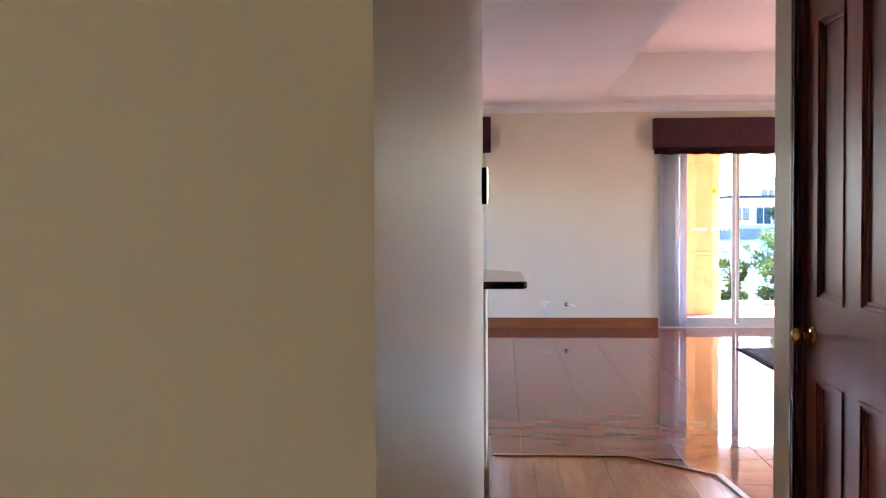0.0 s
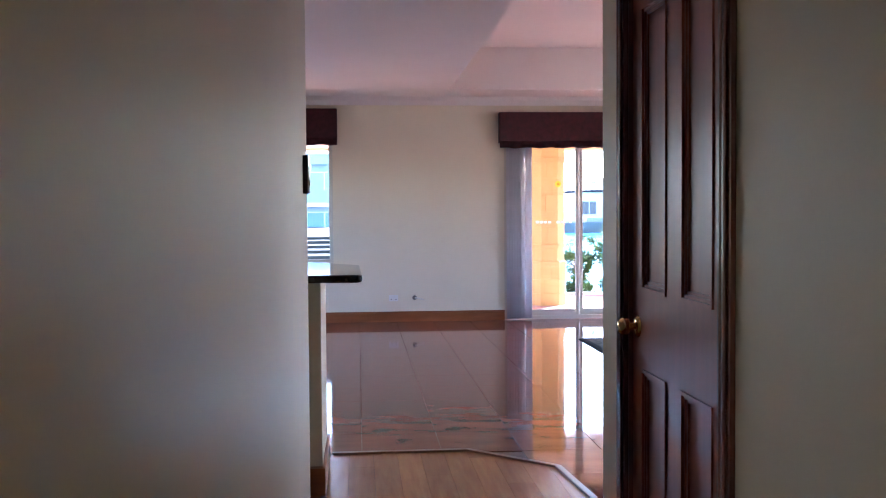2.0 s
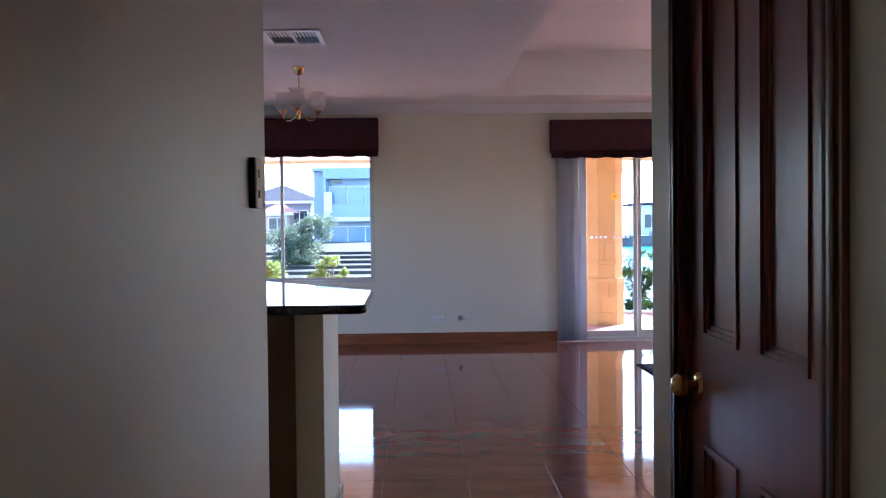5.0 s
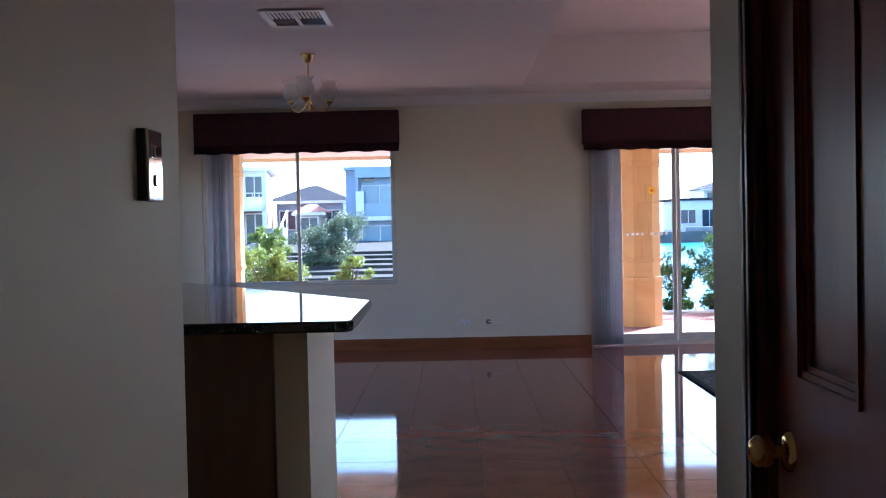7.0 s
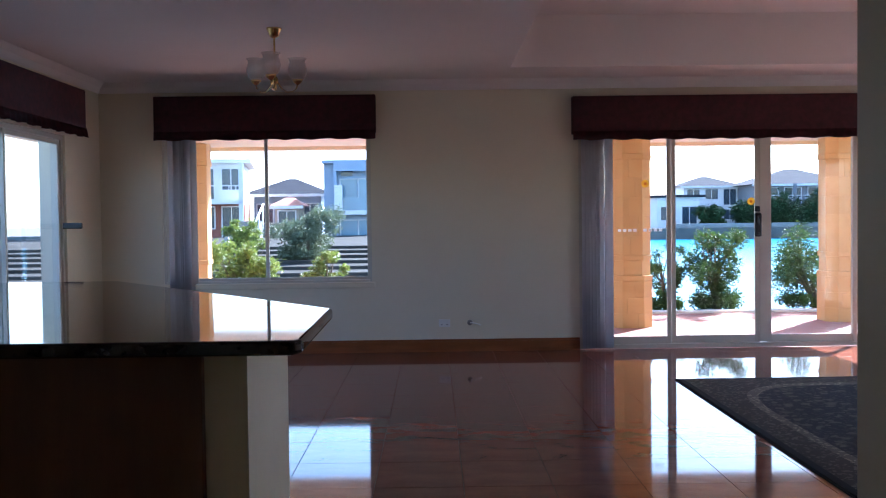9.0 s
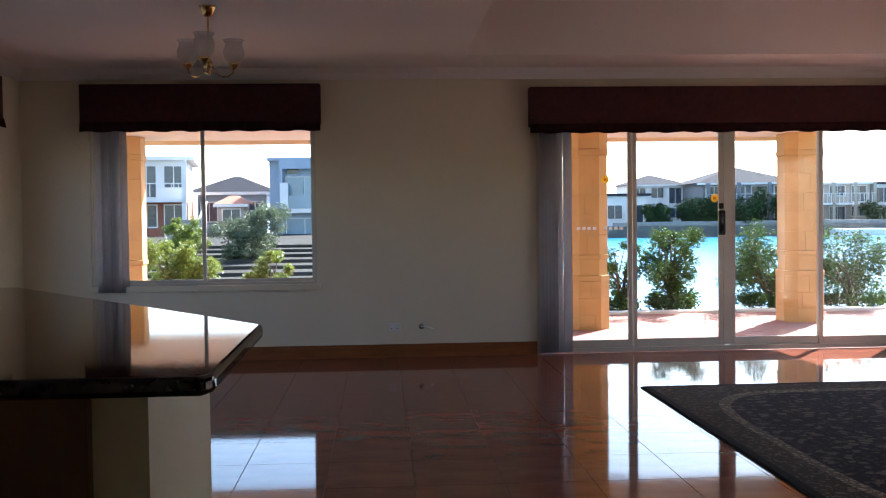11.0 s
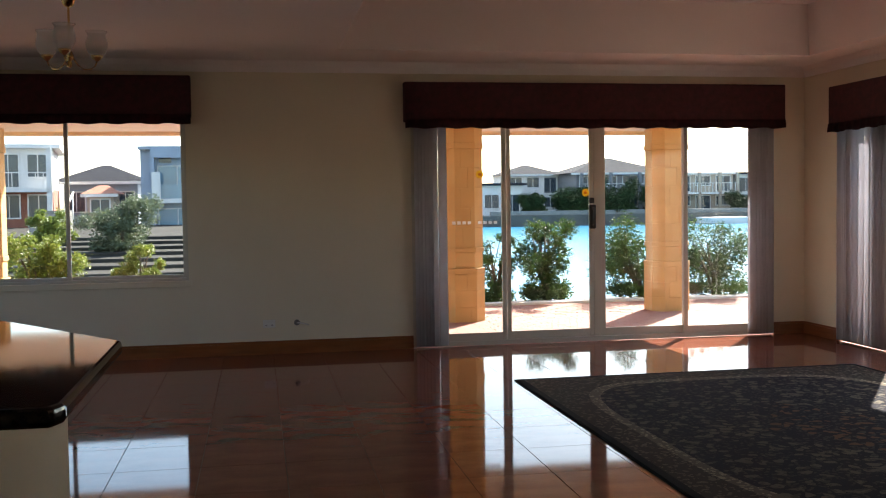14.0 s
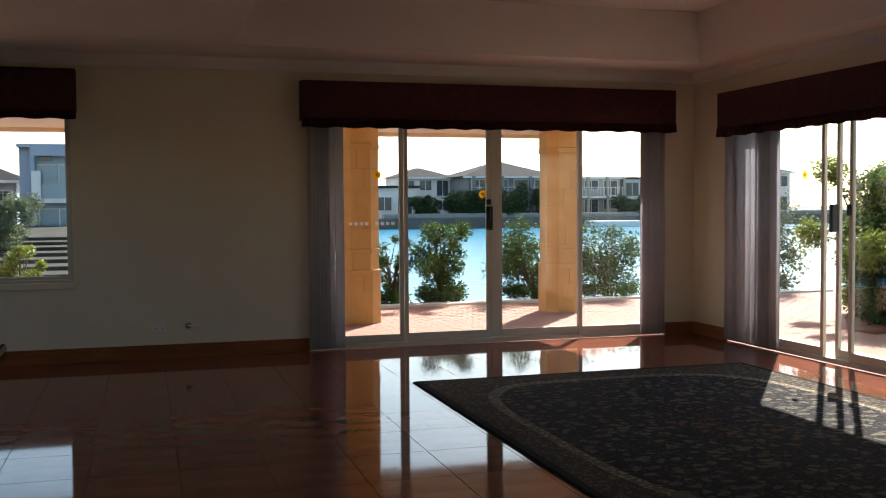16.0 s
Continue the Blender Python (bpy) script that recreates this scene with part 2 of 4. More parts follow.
def tube(bm, pts, r, seg=8):
    pts = [Vector(p) for p in pts]
    rs = r if isinstance(r, (list, tuple)) else [r] * len(pts)
    rings = []
    for i, p in enumerate(pts):
        d = (pts[min(i + 1, len(pts) - 1)] - pts[max(i - 1, 0)]).normalized()
        u = d.orthogonal().normalized()
        w = d.cross(u)
        rings.append([bm.verts.new(p + rs[i] * (u * math.cos(a) + w * math.sin(a))) for a in (2 * math.pi * k / seg for k in range(seg))])
    for a, b in zip(rings, rings[1:]):
        for k in range(seg):
            bm.faces.new((a[k], a[(k + 1) % seg], b[(k + 1) % seg], b[k])).smooth = True
    bm.faces.new(rings[0][::-1]), bm.faces.new(rings[-1])
    return bm


def part(name, bm, material, parent=None, label="", kind=""):
    me = bpy.data.meshes.new(name)
    bm.to_mesh(me)
    bm.free()
    me.materials.append(material)
    ob = new(name, me)
    if parent:
        ob.parent = parent
    return tagged(ob, label, kind=kind)


def thing(name, label, category, group="", kind="", at=(0, 0, 0), rz=0):
    ob = new(name)
    ob.matrix_basis = pose(*at, 0, 0, rz)
    return tagged(ob, label, category, group, kind)


def struct(name, bm, material, label, category):
    return tagged(part(name, bm, material), label, category, kind="structure")


# ---- the plan ----
XL, XR, CZ = -4.80, 4.10, 2.73
HL, HR = -1.95, -0.98
YL, YR = -9.09, -8.975
YC = -11.89

struct("wall_north", prism(box(box(box(box(bx(XL - 0.24, -4.18, 0, 0.24, 0, 2.9), -4.18, -2.09, 0, 0.24, 0, 0.67), -4.18, -2.09, 0, 0.24, 2.22, 2.9),
       -2.09, 0.0, 0, 0.24, 0, 2.9), 0.0, 3.75, 0, 0.24, 2.22, 2.9), [(3.75, 0), (XR + 0.24, 0), (XR + 0.24, 0.24), (3.75, 0.24)], 0, 2.9), CREAM,
       "cream painted wall with a window and a sliding door", "wall")
struct("wall_east", box(box(bx(XR, XR + 0.24, -0.65, 0, 0, 2.9), XR, XR + 0.24, -4.25, -0.65, 2.22, 2.9), XR, XR + 0.24, -9.2, -4.25, 0, 2.9), CREAM,
       "cream painted side wall with a sliding door opening", "wall")
struct("wall_west", box(box(bx(XL - 0.24, XL, -0.95, 0, 0, 2.9), XL - 0.24, XL, -4.55, -0.95, 2.14, 2.9), XL - 0.24, XL, -9.2, -4.55, 0, 2.9), CREAM,
       "cream painted side wall with a glazed opening", "wall")
struct("wall_hall_west", prism(bmesh.new(), [(HL, YC), (HL, YL), (XL, YL), (XL, YL - 0.11), (HL - 0.11, YL - 0.11), (HL - 0.11, YC + 0.11), (-5.5, YC + 0.11), (-5.5, YC)], 0, 2.9), CREAM,
       "cream satin painted hallway wall", "wall")
hall_e = bx(HR, HR + 0.11, -9.29, YR, 0, 2.9)
box(hall_e, HR, HR + 0.11, -10.11, -9.29, 2.06, 2.9)
box(hall_e, HR, HR + 0.11, -14.5, -10.11, 0, 2.9)
box(hall_e, HR + 0.11, XR, YR - 0.11, YR, 0, 2.9)
struct("wall_hall_east", hall_e, CREAM, "cream painted hallway wall around a timber door", "wall")
# closing wall; its opening is unseen, added to let sky light into the entry
struct("wall_south", box(box(box(bx(-5.5, -3.42, -14.6, -14.5, 0, 2.9), -3.42, -3.03, -14.6, -14.5, 2.1, 2.9), -3.03, HR + 0.11, -14.6, -14.5, 0, 2.9), -5.6, -5.5, -14.6, YC + 0.11, 0, 2.9), CREAM,
       "plain cream entry wall with an added opening for light", "wall")
# unseen amber pane, added to warm the light that falls on the hallway walls
wp = struct("amber_fill_pane", bx(-3.42, -3.03, -14.56, -14.55, 0, 2.1), glass_mat("amber_fill_tint", (1.0, 0.86, 0.66)), "unseen amber pane added to warm the entry light", "window")
wp.visible_shadow = True
struct("floor_base", box(bx(XL, XR, -9.2, 0, -0.2, -0.006), -5.5, HR + 0.11, -14.6, -9.2, -0.2, -0.006), GROUT, "dark floor bed with grout between the tiles", "floor")

# ceiling with its raised tray
TX0, TX1, TY0, TY1, TZ, IN = -0.74, 3.68, -6.6, -0.80, 3.20, 0.05
cl = bmesh.new()
for a in ((XL, TX0, -9.2, 0), (TX0, TX1, TY1, 0), (TX0, TX1, -9.2, TY0), (TX1, XR, -9.2, 0), (-5.5, HR + 0.11, -14.6, -9.2)):
    box(cl, a[0], a[1], a[2], a[3], CZ, CZ + 0.08)
lo = [cl.verts.new(p) for p in ((TX0, TY0, CZ), (TX1, TY0, CZ), (TX1, TY1, CZ), (TX0, TY1, CZ))]
hi = [cl.verts.new(p) for p in ((TX0 + IN, TY0 + IN, TZ), (TX1 - IN, TY0 + IN, TZ), (TX1 - IN, TY1 - IN, TZ), (TX0 + IN, TY1 - IN, TZ))]
for i in range(4):
    cl.faces.new((lo[i], lo[(i + 1) % 4], hi[(i + 1) % 4], hi[i]))
cl.faces.new(hi)
box(cl, TX0 - 0.1, TX1 + 0.1, TY0 - 0.1, TY1 + 0.1, TZ + 0.02, TZ + 0.1)
struct("ceiling", cl, CEILING, "white plaster ceiling with a raised tray recess", "ceiling")


def cornice(x0, y0, x1, y1, nx, ny):
    bm = bmesh.new()
    prof = [(0.0, CZ - 0.10), (0.012, CZ - 0.085), (0.035, CZ - 0.045), (0.075, CZ - 0.015), (0.095, CZ - 0.001), (0.0, CZ - 0.001)]
    a = [bm.verts.new((x0 + nx * d, y0 + ny * d, z)) for d, z in prof]
    b = [bm.verts.new((x1 + nx * d, y1 + ny * d, z)) for d, z in prof]
    for i in range(len(prof)):
        j = (i + 1) % len(prof)
        bm.faces.new((a[i], a[j], b[j], b[i]))
    bmesh.ops.recalc_face_normals(bm, faces=bm.faces[:])
    struct("cornice", bm, CEILING, "white coved plaster cornice", "trim")


cornice(XL, -0.001, XR, -0.001, 0, -1)
cornice(XR - 0.001, -9.0, XR - 0.001, 0, -1, 0)
cornice(XL + 0.001, -9.0, XL + 0.001, 0, 1, 0)


def baseboard(x0, y0, x1, y1):
    bm = box(bmesh.new(), x0, x1, y0, y1, 0, 0.105)
    box(bm, x0 + (0.006 if abs(x1 - x0) < 0.1 else 0), x1 - (0.006 if abs(x1 - x0) < 0.1 else 0), y0 + (0.006 if abs(y1 - y0) < 0.1 else 0), y1 - (0.0 if abs(y1 - y0) < 0.1 else 0), 0.105, 0.125)
    struct("baseboard", bm, TRIMWOOD, "oiled timber baseboard along the wall", "baseboard")


baseboard(XL, -0.018, 0.0 - 0.002, -0.001)
baseboard(3.75 + 0.002, -0.018, XR - 0.018, -0.001)
baseboard(XR - 0.018, -0.65 + 0.002, XR - 0.001, -0.001)
baseboard(XR - 0.018, -8.97, XR - 0.001, -4.26)
baseboard(XL + 0.001, -0.94, XL + 0.018, -0.02)
baseboard(HR + 0.002, YR + 0.001, XR - 0.02, YR + 0.018)
baseboard(HR - 0.017, -9.20, HR - 0.001, YR + 0.017)


# ---- windows and sliding doors ----
def slider(name, width, z0, z1, panes, label, cat, m, t=0.045, s=0.042, depth=0.10):
    """Aluminium slider; x runs along the opening, y points out of the room."""
    ob = new(name)
    ob.matrix_basis = m
    tagged(ob, label, cat, kind="structure")
    fr = bmesh.new()
    for a in ((0, t, z0, z1), (width - t, width, z0, z1)):
        box(fr, a[0], a[1], 0.02, 0.02 + depth, a[2], a[3], bevel=0.004)
    box(fr, t, width - t, 0.02, 0.02 + depth, z0, z0 + t, bevel=0.004)
    box(fr, t, width - t, 0.02, 0.02 + depth, z1 - t, z1, bevel=0.004)
    part("window_frame", fr, ALU, ob)
    for i, (a, b, lane, bot) in enumerate(panes):
        y = 0.035 + 0.045 * lane
        sash = bmesh.new()
        box(sash, a, a + s, y, y + 0.032, z0 + t, z1 - t, bevel=0.003)
        box(sash, b - s, b, y, y + 0.032, z0 + t, z1 - t, bevel=0.003)
        box(sash, a + s, b - s, y, y + 0.032, z0 + t, z0 + t + bot, bevel=0.003)
        box(sash, a + s, b - s, y, y + 0.032, z1 - t - s, z1 - t, bevel=0.003)
        so = part("sash", sash, ALU, ob)
        g = part("pane", bx(a + s, b - s, y + 0.013, y + 0.018, z0 + t + bot, z1 - t - s), PANE, so, "clear glass pane")
        g.visible_shadow = False
    return ob


door_n = slider("sliding_door_1", 3.75, 0.0, 2.22, [(0.05, 0.94, 0, 0.075), (0.955, 1.85, 1, 0.075), (1.93, 2.84, 1, 0.075), (2.79, 3.70, 0, 0.075)],
                "cream aluminium four-panel glass sliding door", "sliding door", pose(0, 0, 0))
part("mullion", bx(1.85, 1.93, 0.075, 0.115, 0.05, 2.17, bevel=0.004), ALU, door_n)
door_e = slider("sliding_door_2", 3.60, 0.0, 2.22, [(0.05, 1.43, 0, 0.075), (1.53, 2.62, 1, 0.075), (1.75, 3.55, 0, 0.075)],
                "cream aluminium glass sliding door in the side wall", "sliding door", pose(XR, -0.65, 0, 0, 0, -90))
part("handle", bx(1.535, 1.575, 0.0, 0.075, 1.12, 1.36, bevel=0.012), BLACKP, door_e, "black plastic pull handle")
part("handle", bx(1.755, 1.785, 0.0, 0.034, 1.26, 1.36, bevel=0.012), BLACKP, door_e, "black plastic latch")
door_w = slider("sliding_door_3", 3.60, 0.0, 2.14, [(0.05, 1.22, 0, 0.075), (1.18, 2.40, 1, 0.075), (2.36, 3.55, 0, 0.075)],
                "cream aluminium glass sliding door on the far side", "sliding door", pose(XL, -4.55, 0, 0, 0, 90))
part("handle", bx(3.56, 3.592, -0.15, 0.03, 1.29, 1.345, bevel=0.01), BLACKP, door_w, "black plastic pull handle")
win = slider("window_1", 2.09, 0.712, 2.22, [(0.02, 1.055, 0, 0.03), (1.01, 2.07, 1, 0.03)], "cream aluminium sliding window over a painted sill", "window", pose(-4.18, 0, 0), t=0.025, s=0.03)
part("window_sill", bx(-0.02, 2.12, -0.022, 0.13, 0.655, 0.712, bevel=0.006), CREAM, win)

# pull handle, lock and stickers of the big slider
hd = bmesh.new()
box(hd, 1.795, 1.865, 0.04, 0.074, 1.12, 1.36, bevel=0.012)
tube(hd, [(1.83, 0.05, 1.33), (1.83, 0.0, 1.31), (1.83, -0.012, 1.24), (1.83, 0.0, 1.17), (1.83, 0.05, 1.15)], 0.013)
part("handle", hd, BLACKP, door_n, "black plastic pull handle")
part("lock", bx(1.80, 1.85, 0.05, 0.074, 1.375, 1.43, bevel=0.008), BLACKP, door_n)


def sticker(x, z, parent, y):
    bm = bmesh.new()
    pts = []
    for k in range(24):
        r = 0.036 + (0.006 if k % 2 else 0)
        pts.append(bm.verts.new((x + r * math.cos(k * math.pi / 12), y, z + r * math.sin(k * math.pi / 12))))
    bm.faces.new(pts)
    o = part("sticker", bm, YELLOW, parent, "yellow sun-shaped window sticker")
    c = bmesh.new()
    lathe(c, [(0.0, 0.002), (0.015, 0.002), (0.015, 0.0)], Matrix.Translation((x, y - 0.001, z)) @ pose(0, 0, 0, 90), 14)
    part("centre", c, ORANGE, o)


sticker(0.68, 1.67, door_n, 0.044)
sticker(1.77, 1.48, door_n, 0.089)
sticker(1.15, 1.62, door_e, 0.044)
for i in range(9):
    if i in (4,):
        continue
    part("safety_mark", bx(0.40 + i * 0.052, 0.435 + i * 0.052, 0.042, 0.0435, 1.185, 1.215), FROST, door_n, "white dash on the glass")


def blind(label, slats, z0, z1, group, m, w=0.089):
    """Vertical blind: slats at (along, depth, turn) hung from one rail."""
    ob = thing("vertical_blind", label, "blind", group)
    ob.matrix_basis = m
    xs = [s[0] for s in slats]
    part("headrail", bx(min(xs) - 0.04, max(xs) + 0.04, -0.05, -0.015, z1, z1 + 0.035, bevel=0.004), WHITEP, ob)
    bm = bmesh.new()
    for i in range(8):
        a, b = -w / 2 + w * i / 8, -w / 2 + w * (i + 1) / 8
        bow = lambda q: 0.006 * (1 - (2 * q / w) ** 2)
        vs = [bm.verts.new(p) for p in ((a, bow(a), z0), (b, bow(b), z0), (b, bow(b), z1), (a, bow(a), z1))]
        bm.faces.new(vs).smooth = True
    bmesh.ops.remove_doubles(bm, verts=bm.verts[:], dist=1e-5)
    bmesh.ops.solidify(bm, geom=bm.faces[:], thickness=0.0012)
    me = bpy.data.meshes.new("slat")
    bm.to_mesh(me)
    bm.free()
    me.materials.append(BLIND)
    for x, y, rz in slats:
        o = new("slat", me)
        o.parent = ob
        o.matrix_basis = pose(x, y, 0, 0, 0, rz)
    return ob


blind("grey vertical blind stacked open beside sliding door", [(0.055 + 0.034 * i, -0.045 + 0.004 * (i % 2), 34 + 5 * (i % 3)) for i in range(6)] + [(0.295, -0.045, 10)], 0.02, 2.17, "vertical blinds", pose(0, 0, 0))
blind("grey vertical blind stacked open beside sliding door", [(3.495 + 0.034 * i, -0.045 + 0.004 * (i % 2), 146 - 5 * (i % 3)) for i in range(5)] + [(3.69, -0.045, 5)], 0.02, 2.17, "vertical blinds", pose(0, 0, 0))
blind("grey vertical blind gathered beside the window", [(-4.07, -0.028, 3), (-4.02, -0.033, 5), (-3.965, -0.029, 3), (-3.925, -0.034, 6), (-3.86, -0.03, 55)], 0.66, 2.17, "vertical blinds", pose(0, 0, 0))
blind("grey vertical blind partly drawn over side door", [(0.06, -0.045, 3), (0.165, -0.043, 2), (0.207, -0.047, 3), (0.304, -0.045, 0), (0.405, -0.045, -1), (0.508, -0.045, 0)]
      + [(0.605 + 0.046 * i, -0.045, 26 + 5 * (i % 3)) for i in range(6)], 0.02, 2.17, "vertical blinds", pose(XR, -0.65, 0, 0, 0, -90), w=0.102)


def pelmet(length, label, m):
    """Fabric-covered box with a gathered frill along its lower edge; x along, y into the wall."""
    ob = thing("pelmet", label, "pelmet", "window pelmets")
    ob.matrix_basis = m
    b = bx(0, length, -0.135, -0.115, 2.145, 2.515, bevel=0.007)
    box(b, 0, 0.02, -0.115, -0.002, 2.145, 2.515, bevel=0.005)
    box(b, length - 0.02, length, -0.115, -0.002, 2.145, 2.515, bevel=0.005)
    box(b, 0.02, length - 0.02, -0.115, -0.002, 2.495, 2.515)
    part("box", b, FABRIC, ob)
    f = bmesh.new()
    n = int(length / 0.02)
    rows = []
    for z, amp in ((2.165, 0.0), (2.12, 0.007), (2.078, 0.011)):
        row = []
        for i in range(n + 1):
            x = length * i / n
            ph = x * 62 + 3 * noise.noise(Vector((x * 3, length, 0)))
            row.append(f.verts.new((x, -0.139 - amp * (0.6 + math.sin(ph)), z + (0.006 * math.sin(ph * 0.37) if amp > 0.01 else 0))))
        rows.append(row)
    for a, c in zip(rows, rows[1:]):
        for i in range(n):
            f.faces.new((a[i], a[i + 1], c[i + 1], c[i])).smooth = True
    bmesh.ops.solidify(f, geom=f.faces[:], thickness=0.004)
    part("frill", f, FABRIC, ob, "gathered burgundy frill")
    return ob


pelmet(2.19, "burgundy damask box pelmet above the window", pose(-4.22, 0, 0.065))
pelmet(3.88, "wide burgundy damask box pelmet above sliding door", pose(-0.07, 0, 0.025))
pelmet(3.80, "burgundy damask box pelmet on the side wall", pose(XR, -0.655, -0.06, 0, 0, -90))
pelmet(3.97, "burgundy damask box pelmet on the far side wall", pose(XL, -4.74, 0.05, 0, 0, 90))

# ---- hallway door ----
arch = new("door_frame_1")
tagged(arch, "dark mahogany moulded architrave around the door", "door frame", kind="structure")
for a, b in ((-9.30, -9.235), (-10.165, -10.10)):
    j = bx(HR - 0.018, HR - 0.001, a, b, 0, 2.115, bevel=0.004)
    box(j, HR - 0.026, HR - 0.018, a + 0.012, a + 0.028, 0, 2.10, bevel=0.003)
    box(j, HR - 0.026, HR - 0.018, b - 0.028, b - 0.012, 0, 2.10, bevel=0.003)
    part("architrave", j, DARKWOOD, arch)
part("architrave", bx(HR - 0.018, HR - 0.001, -10.165, -9.235, 2.05, 2.115, bevel=0.004), DARKWOOD, arch)
part("jamb", box(bx(HR, HR + 0.11, -9.30, -9.29, 0, 2.05), HR, HR + 0.11, -10.11, -10.10, 0, 2.05), DARKWOOD, arch)
DX = HR + 0.012
door = thing("door", "closed four-panel mahogany stained timber door", "door", at=(0, 0, 0))
lf = bmesh.new()
pan = [(-9.63, -9.40, 0.22, 0.88), (-9.99, -9.76, 0.22, 0.88), (-9.63, -9.40, 1.11, 1.93), (-9.99, -9.76, 1.11, 1.93)]
for y0, y1, z0, z1 in ((-10.098, -9.99, 0.01, 2.045), (-9.40, -9.302, 0.01, 2.045), (-9.76, -9.63, 0.01, 2.045), (-9.99, -9.76, 0.01, 0.22), (-9.63, -9.40, 0.01, 0.22),
                       (-9.99, -9.76, 0.88, 1.11), (-9.63, -9.40, 0.88, 1.11), (-9.99, -9.76, 1.93, 2.045), (-9.63, -9.40, 1.93, 2.045)):
    box(lf, DX, DX + 0.038, y0, y1, z0, z1)
bmesh.ops.remove_doubles(lf, verts=lf.verts[:], dist=1e-5)
part("leaf", lf, DOORWOOD, door)
for y0, y1, z0, z1 in pan:
    pb = bx(DX + 0.012, DX + 0.030, y0, y1, z0, z1)
    po = part("panel", pb, DOORWOOD, door)
    md = bmesh.new()
    for w0, w1, d in ((0.0, 0.010, -0.005), (0.010, 0.019, 0.002), (0.019, 0.028, 0.007)):
        for a in ((y0 + w0, y0 + w1, z0 + w0, z1 - w0), (y1 - w1, y1 - w0, z0 + w0, z1 - w0), (y0 + w1, y1 - w1, z0 + w0, z0 + w1), (y0 + w1, y1 - w1, z1 - w1, z1 - w0)):
            box(md, DX + d, DX + 0.0115, a[0], a[1], a[2], a[3])
    part("moulding", md, DOORWOOD, po)
kb = bmesh.new()
lathe(kb, [(0.0, 0.062), (0.014, 0.060), (0.024, 0.050), (0.0265, 0.040), (0.022, 0.030), (0.011, 0.024), (0.010, 0.010)], Matrix.Translation((DX, -9.355, 1.0)) @ pose(0, 0, 0, 0, -90))
ko = part("knob", kb, BRASS, door, "polished brass door knob")
part("rose", lathe(bmesh.new(), [(0.0, 0.011), (0.02, 0.011), (0.030, 0.006), (0.033, 0.0)], Matrix.Translation((DX, -9.355, 1.0)) @ pose(0, 0, 0, 0, -90)), BRASS, ko)
# ---- switch plate ----
sw = thing("light_switch", "mirror chrome light switch plate with black surround", "light switch")
part("plate", bx(HL + 0.014, HL + 0.019, -9.331, -9.258, 1.398, 1.509, bevel=0.002), CHROME, sw, "mirror chrome plate")
part("back_box", bx(HL + 0.001, HL + 0.014, -9.331, -9.258, 1.398, 1.509), BLACKP, sw)
for z in (1.43, 1.475):
    part("rocker", bx(HL + 0.019, HL + 0.022, -9.304, -9.290, z - 0.009, z + 0.009, bevel=0.002), CHROME, sw)

# ---- island bar ----
isl = thing("breakfast_bar", "cream nib bar with brown timber front panel", "breakfast bar")
IZ = 1.032
part("body", prism(bmesh.new(), [(-2.085, -7.46), (-1.972, -7.46), (-1.972, -6.72), (-2.20, -6.38), (-2.85, -5.50), (-3.60, -5.50), (-3.60, -7.46)], 0, IZ), CREAM, isl)
part("front_panel", bx(-3.60, -2.085, -7.50, -7.462, 0.13, IZ, bevel=0.003), mat("brown_laminate", (0.17, 0.075, 0.03), (0.12, 0.05, 0.02), 0.4, 3, 50, 0.03, stretch=(6, 6, 0.8)), isl, "brown timber-look panel")
part("plinth", box(bx(-3.60, -1.957, -7.512, -7.462, 0, 0.13, bevel=0.003), -1.971, -1.955, -7.46, -6.73, 0, 0.125, bevel=0.003), TRIMWOOD, isl, "timber skirting")
top = prism(bmesh.new(), [(-4.0, -7.86), (-1.79, -7.86), (-1.775, -7.82), (-1.785, -7.03), (-2.13, -6.54), (-2.94, -5.42), (-4.0, -5.42)], IZ + 0.001, IZ + 0.036, bevel=0.011)
tagged(part("benchtop", top, GRANITE), "polished black granite benchtop on the bar", "benchtop")

# ---- rug ----
rg = thing("rug", "dark floral wool rug with a beige oval band", "rug", at=(1.95, -4.03, 0.001))
part("field", box(bmesh.new(), -1.45, 1.45, -2.05, 2.05, 0.0, 0.012, bevel=0.004), RUG, rg)
bind = bmesh.new()
for a in ((-1.462, -1.45, -2.062, 2.062), (1.45, 1.462, -2.062, 2.062), (-1.45, 1.45, -2.062, -2.05), (-1.45, 1.45, 2.05, 2.062)):
    box(bind, a[0], a[1], a[2], a[3], 0, 0.007, bevel=0.002)
part("binding", bind, mat("dark_wool_binding", (0.022, 0.021, 0.022), rough=0.95, spec=0.05), rg, "black bound edge")

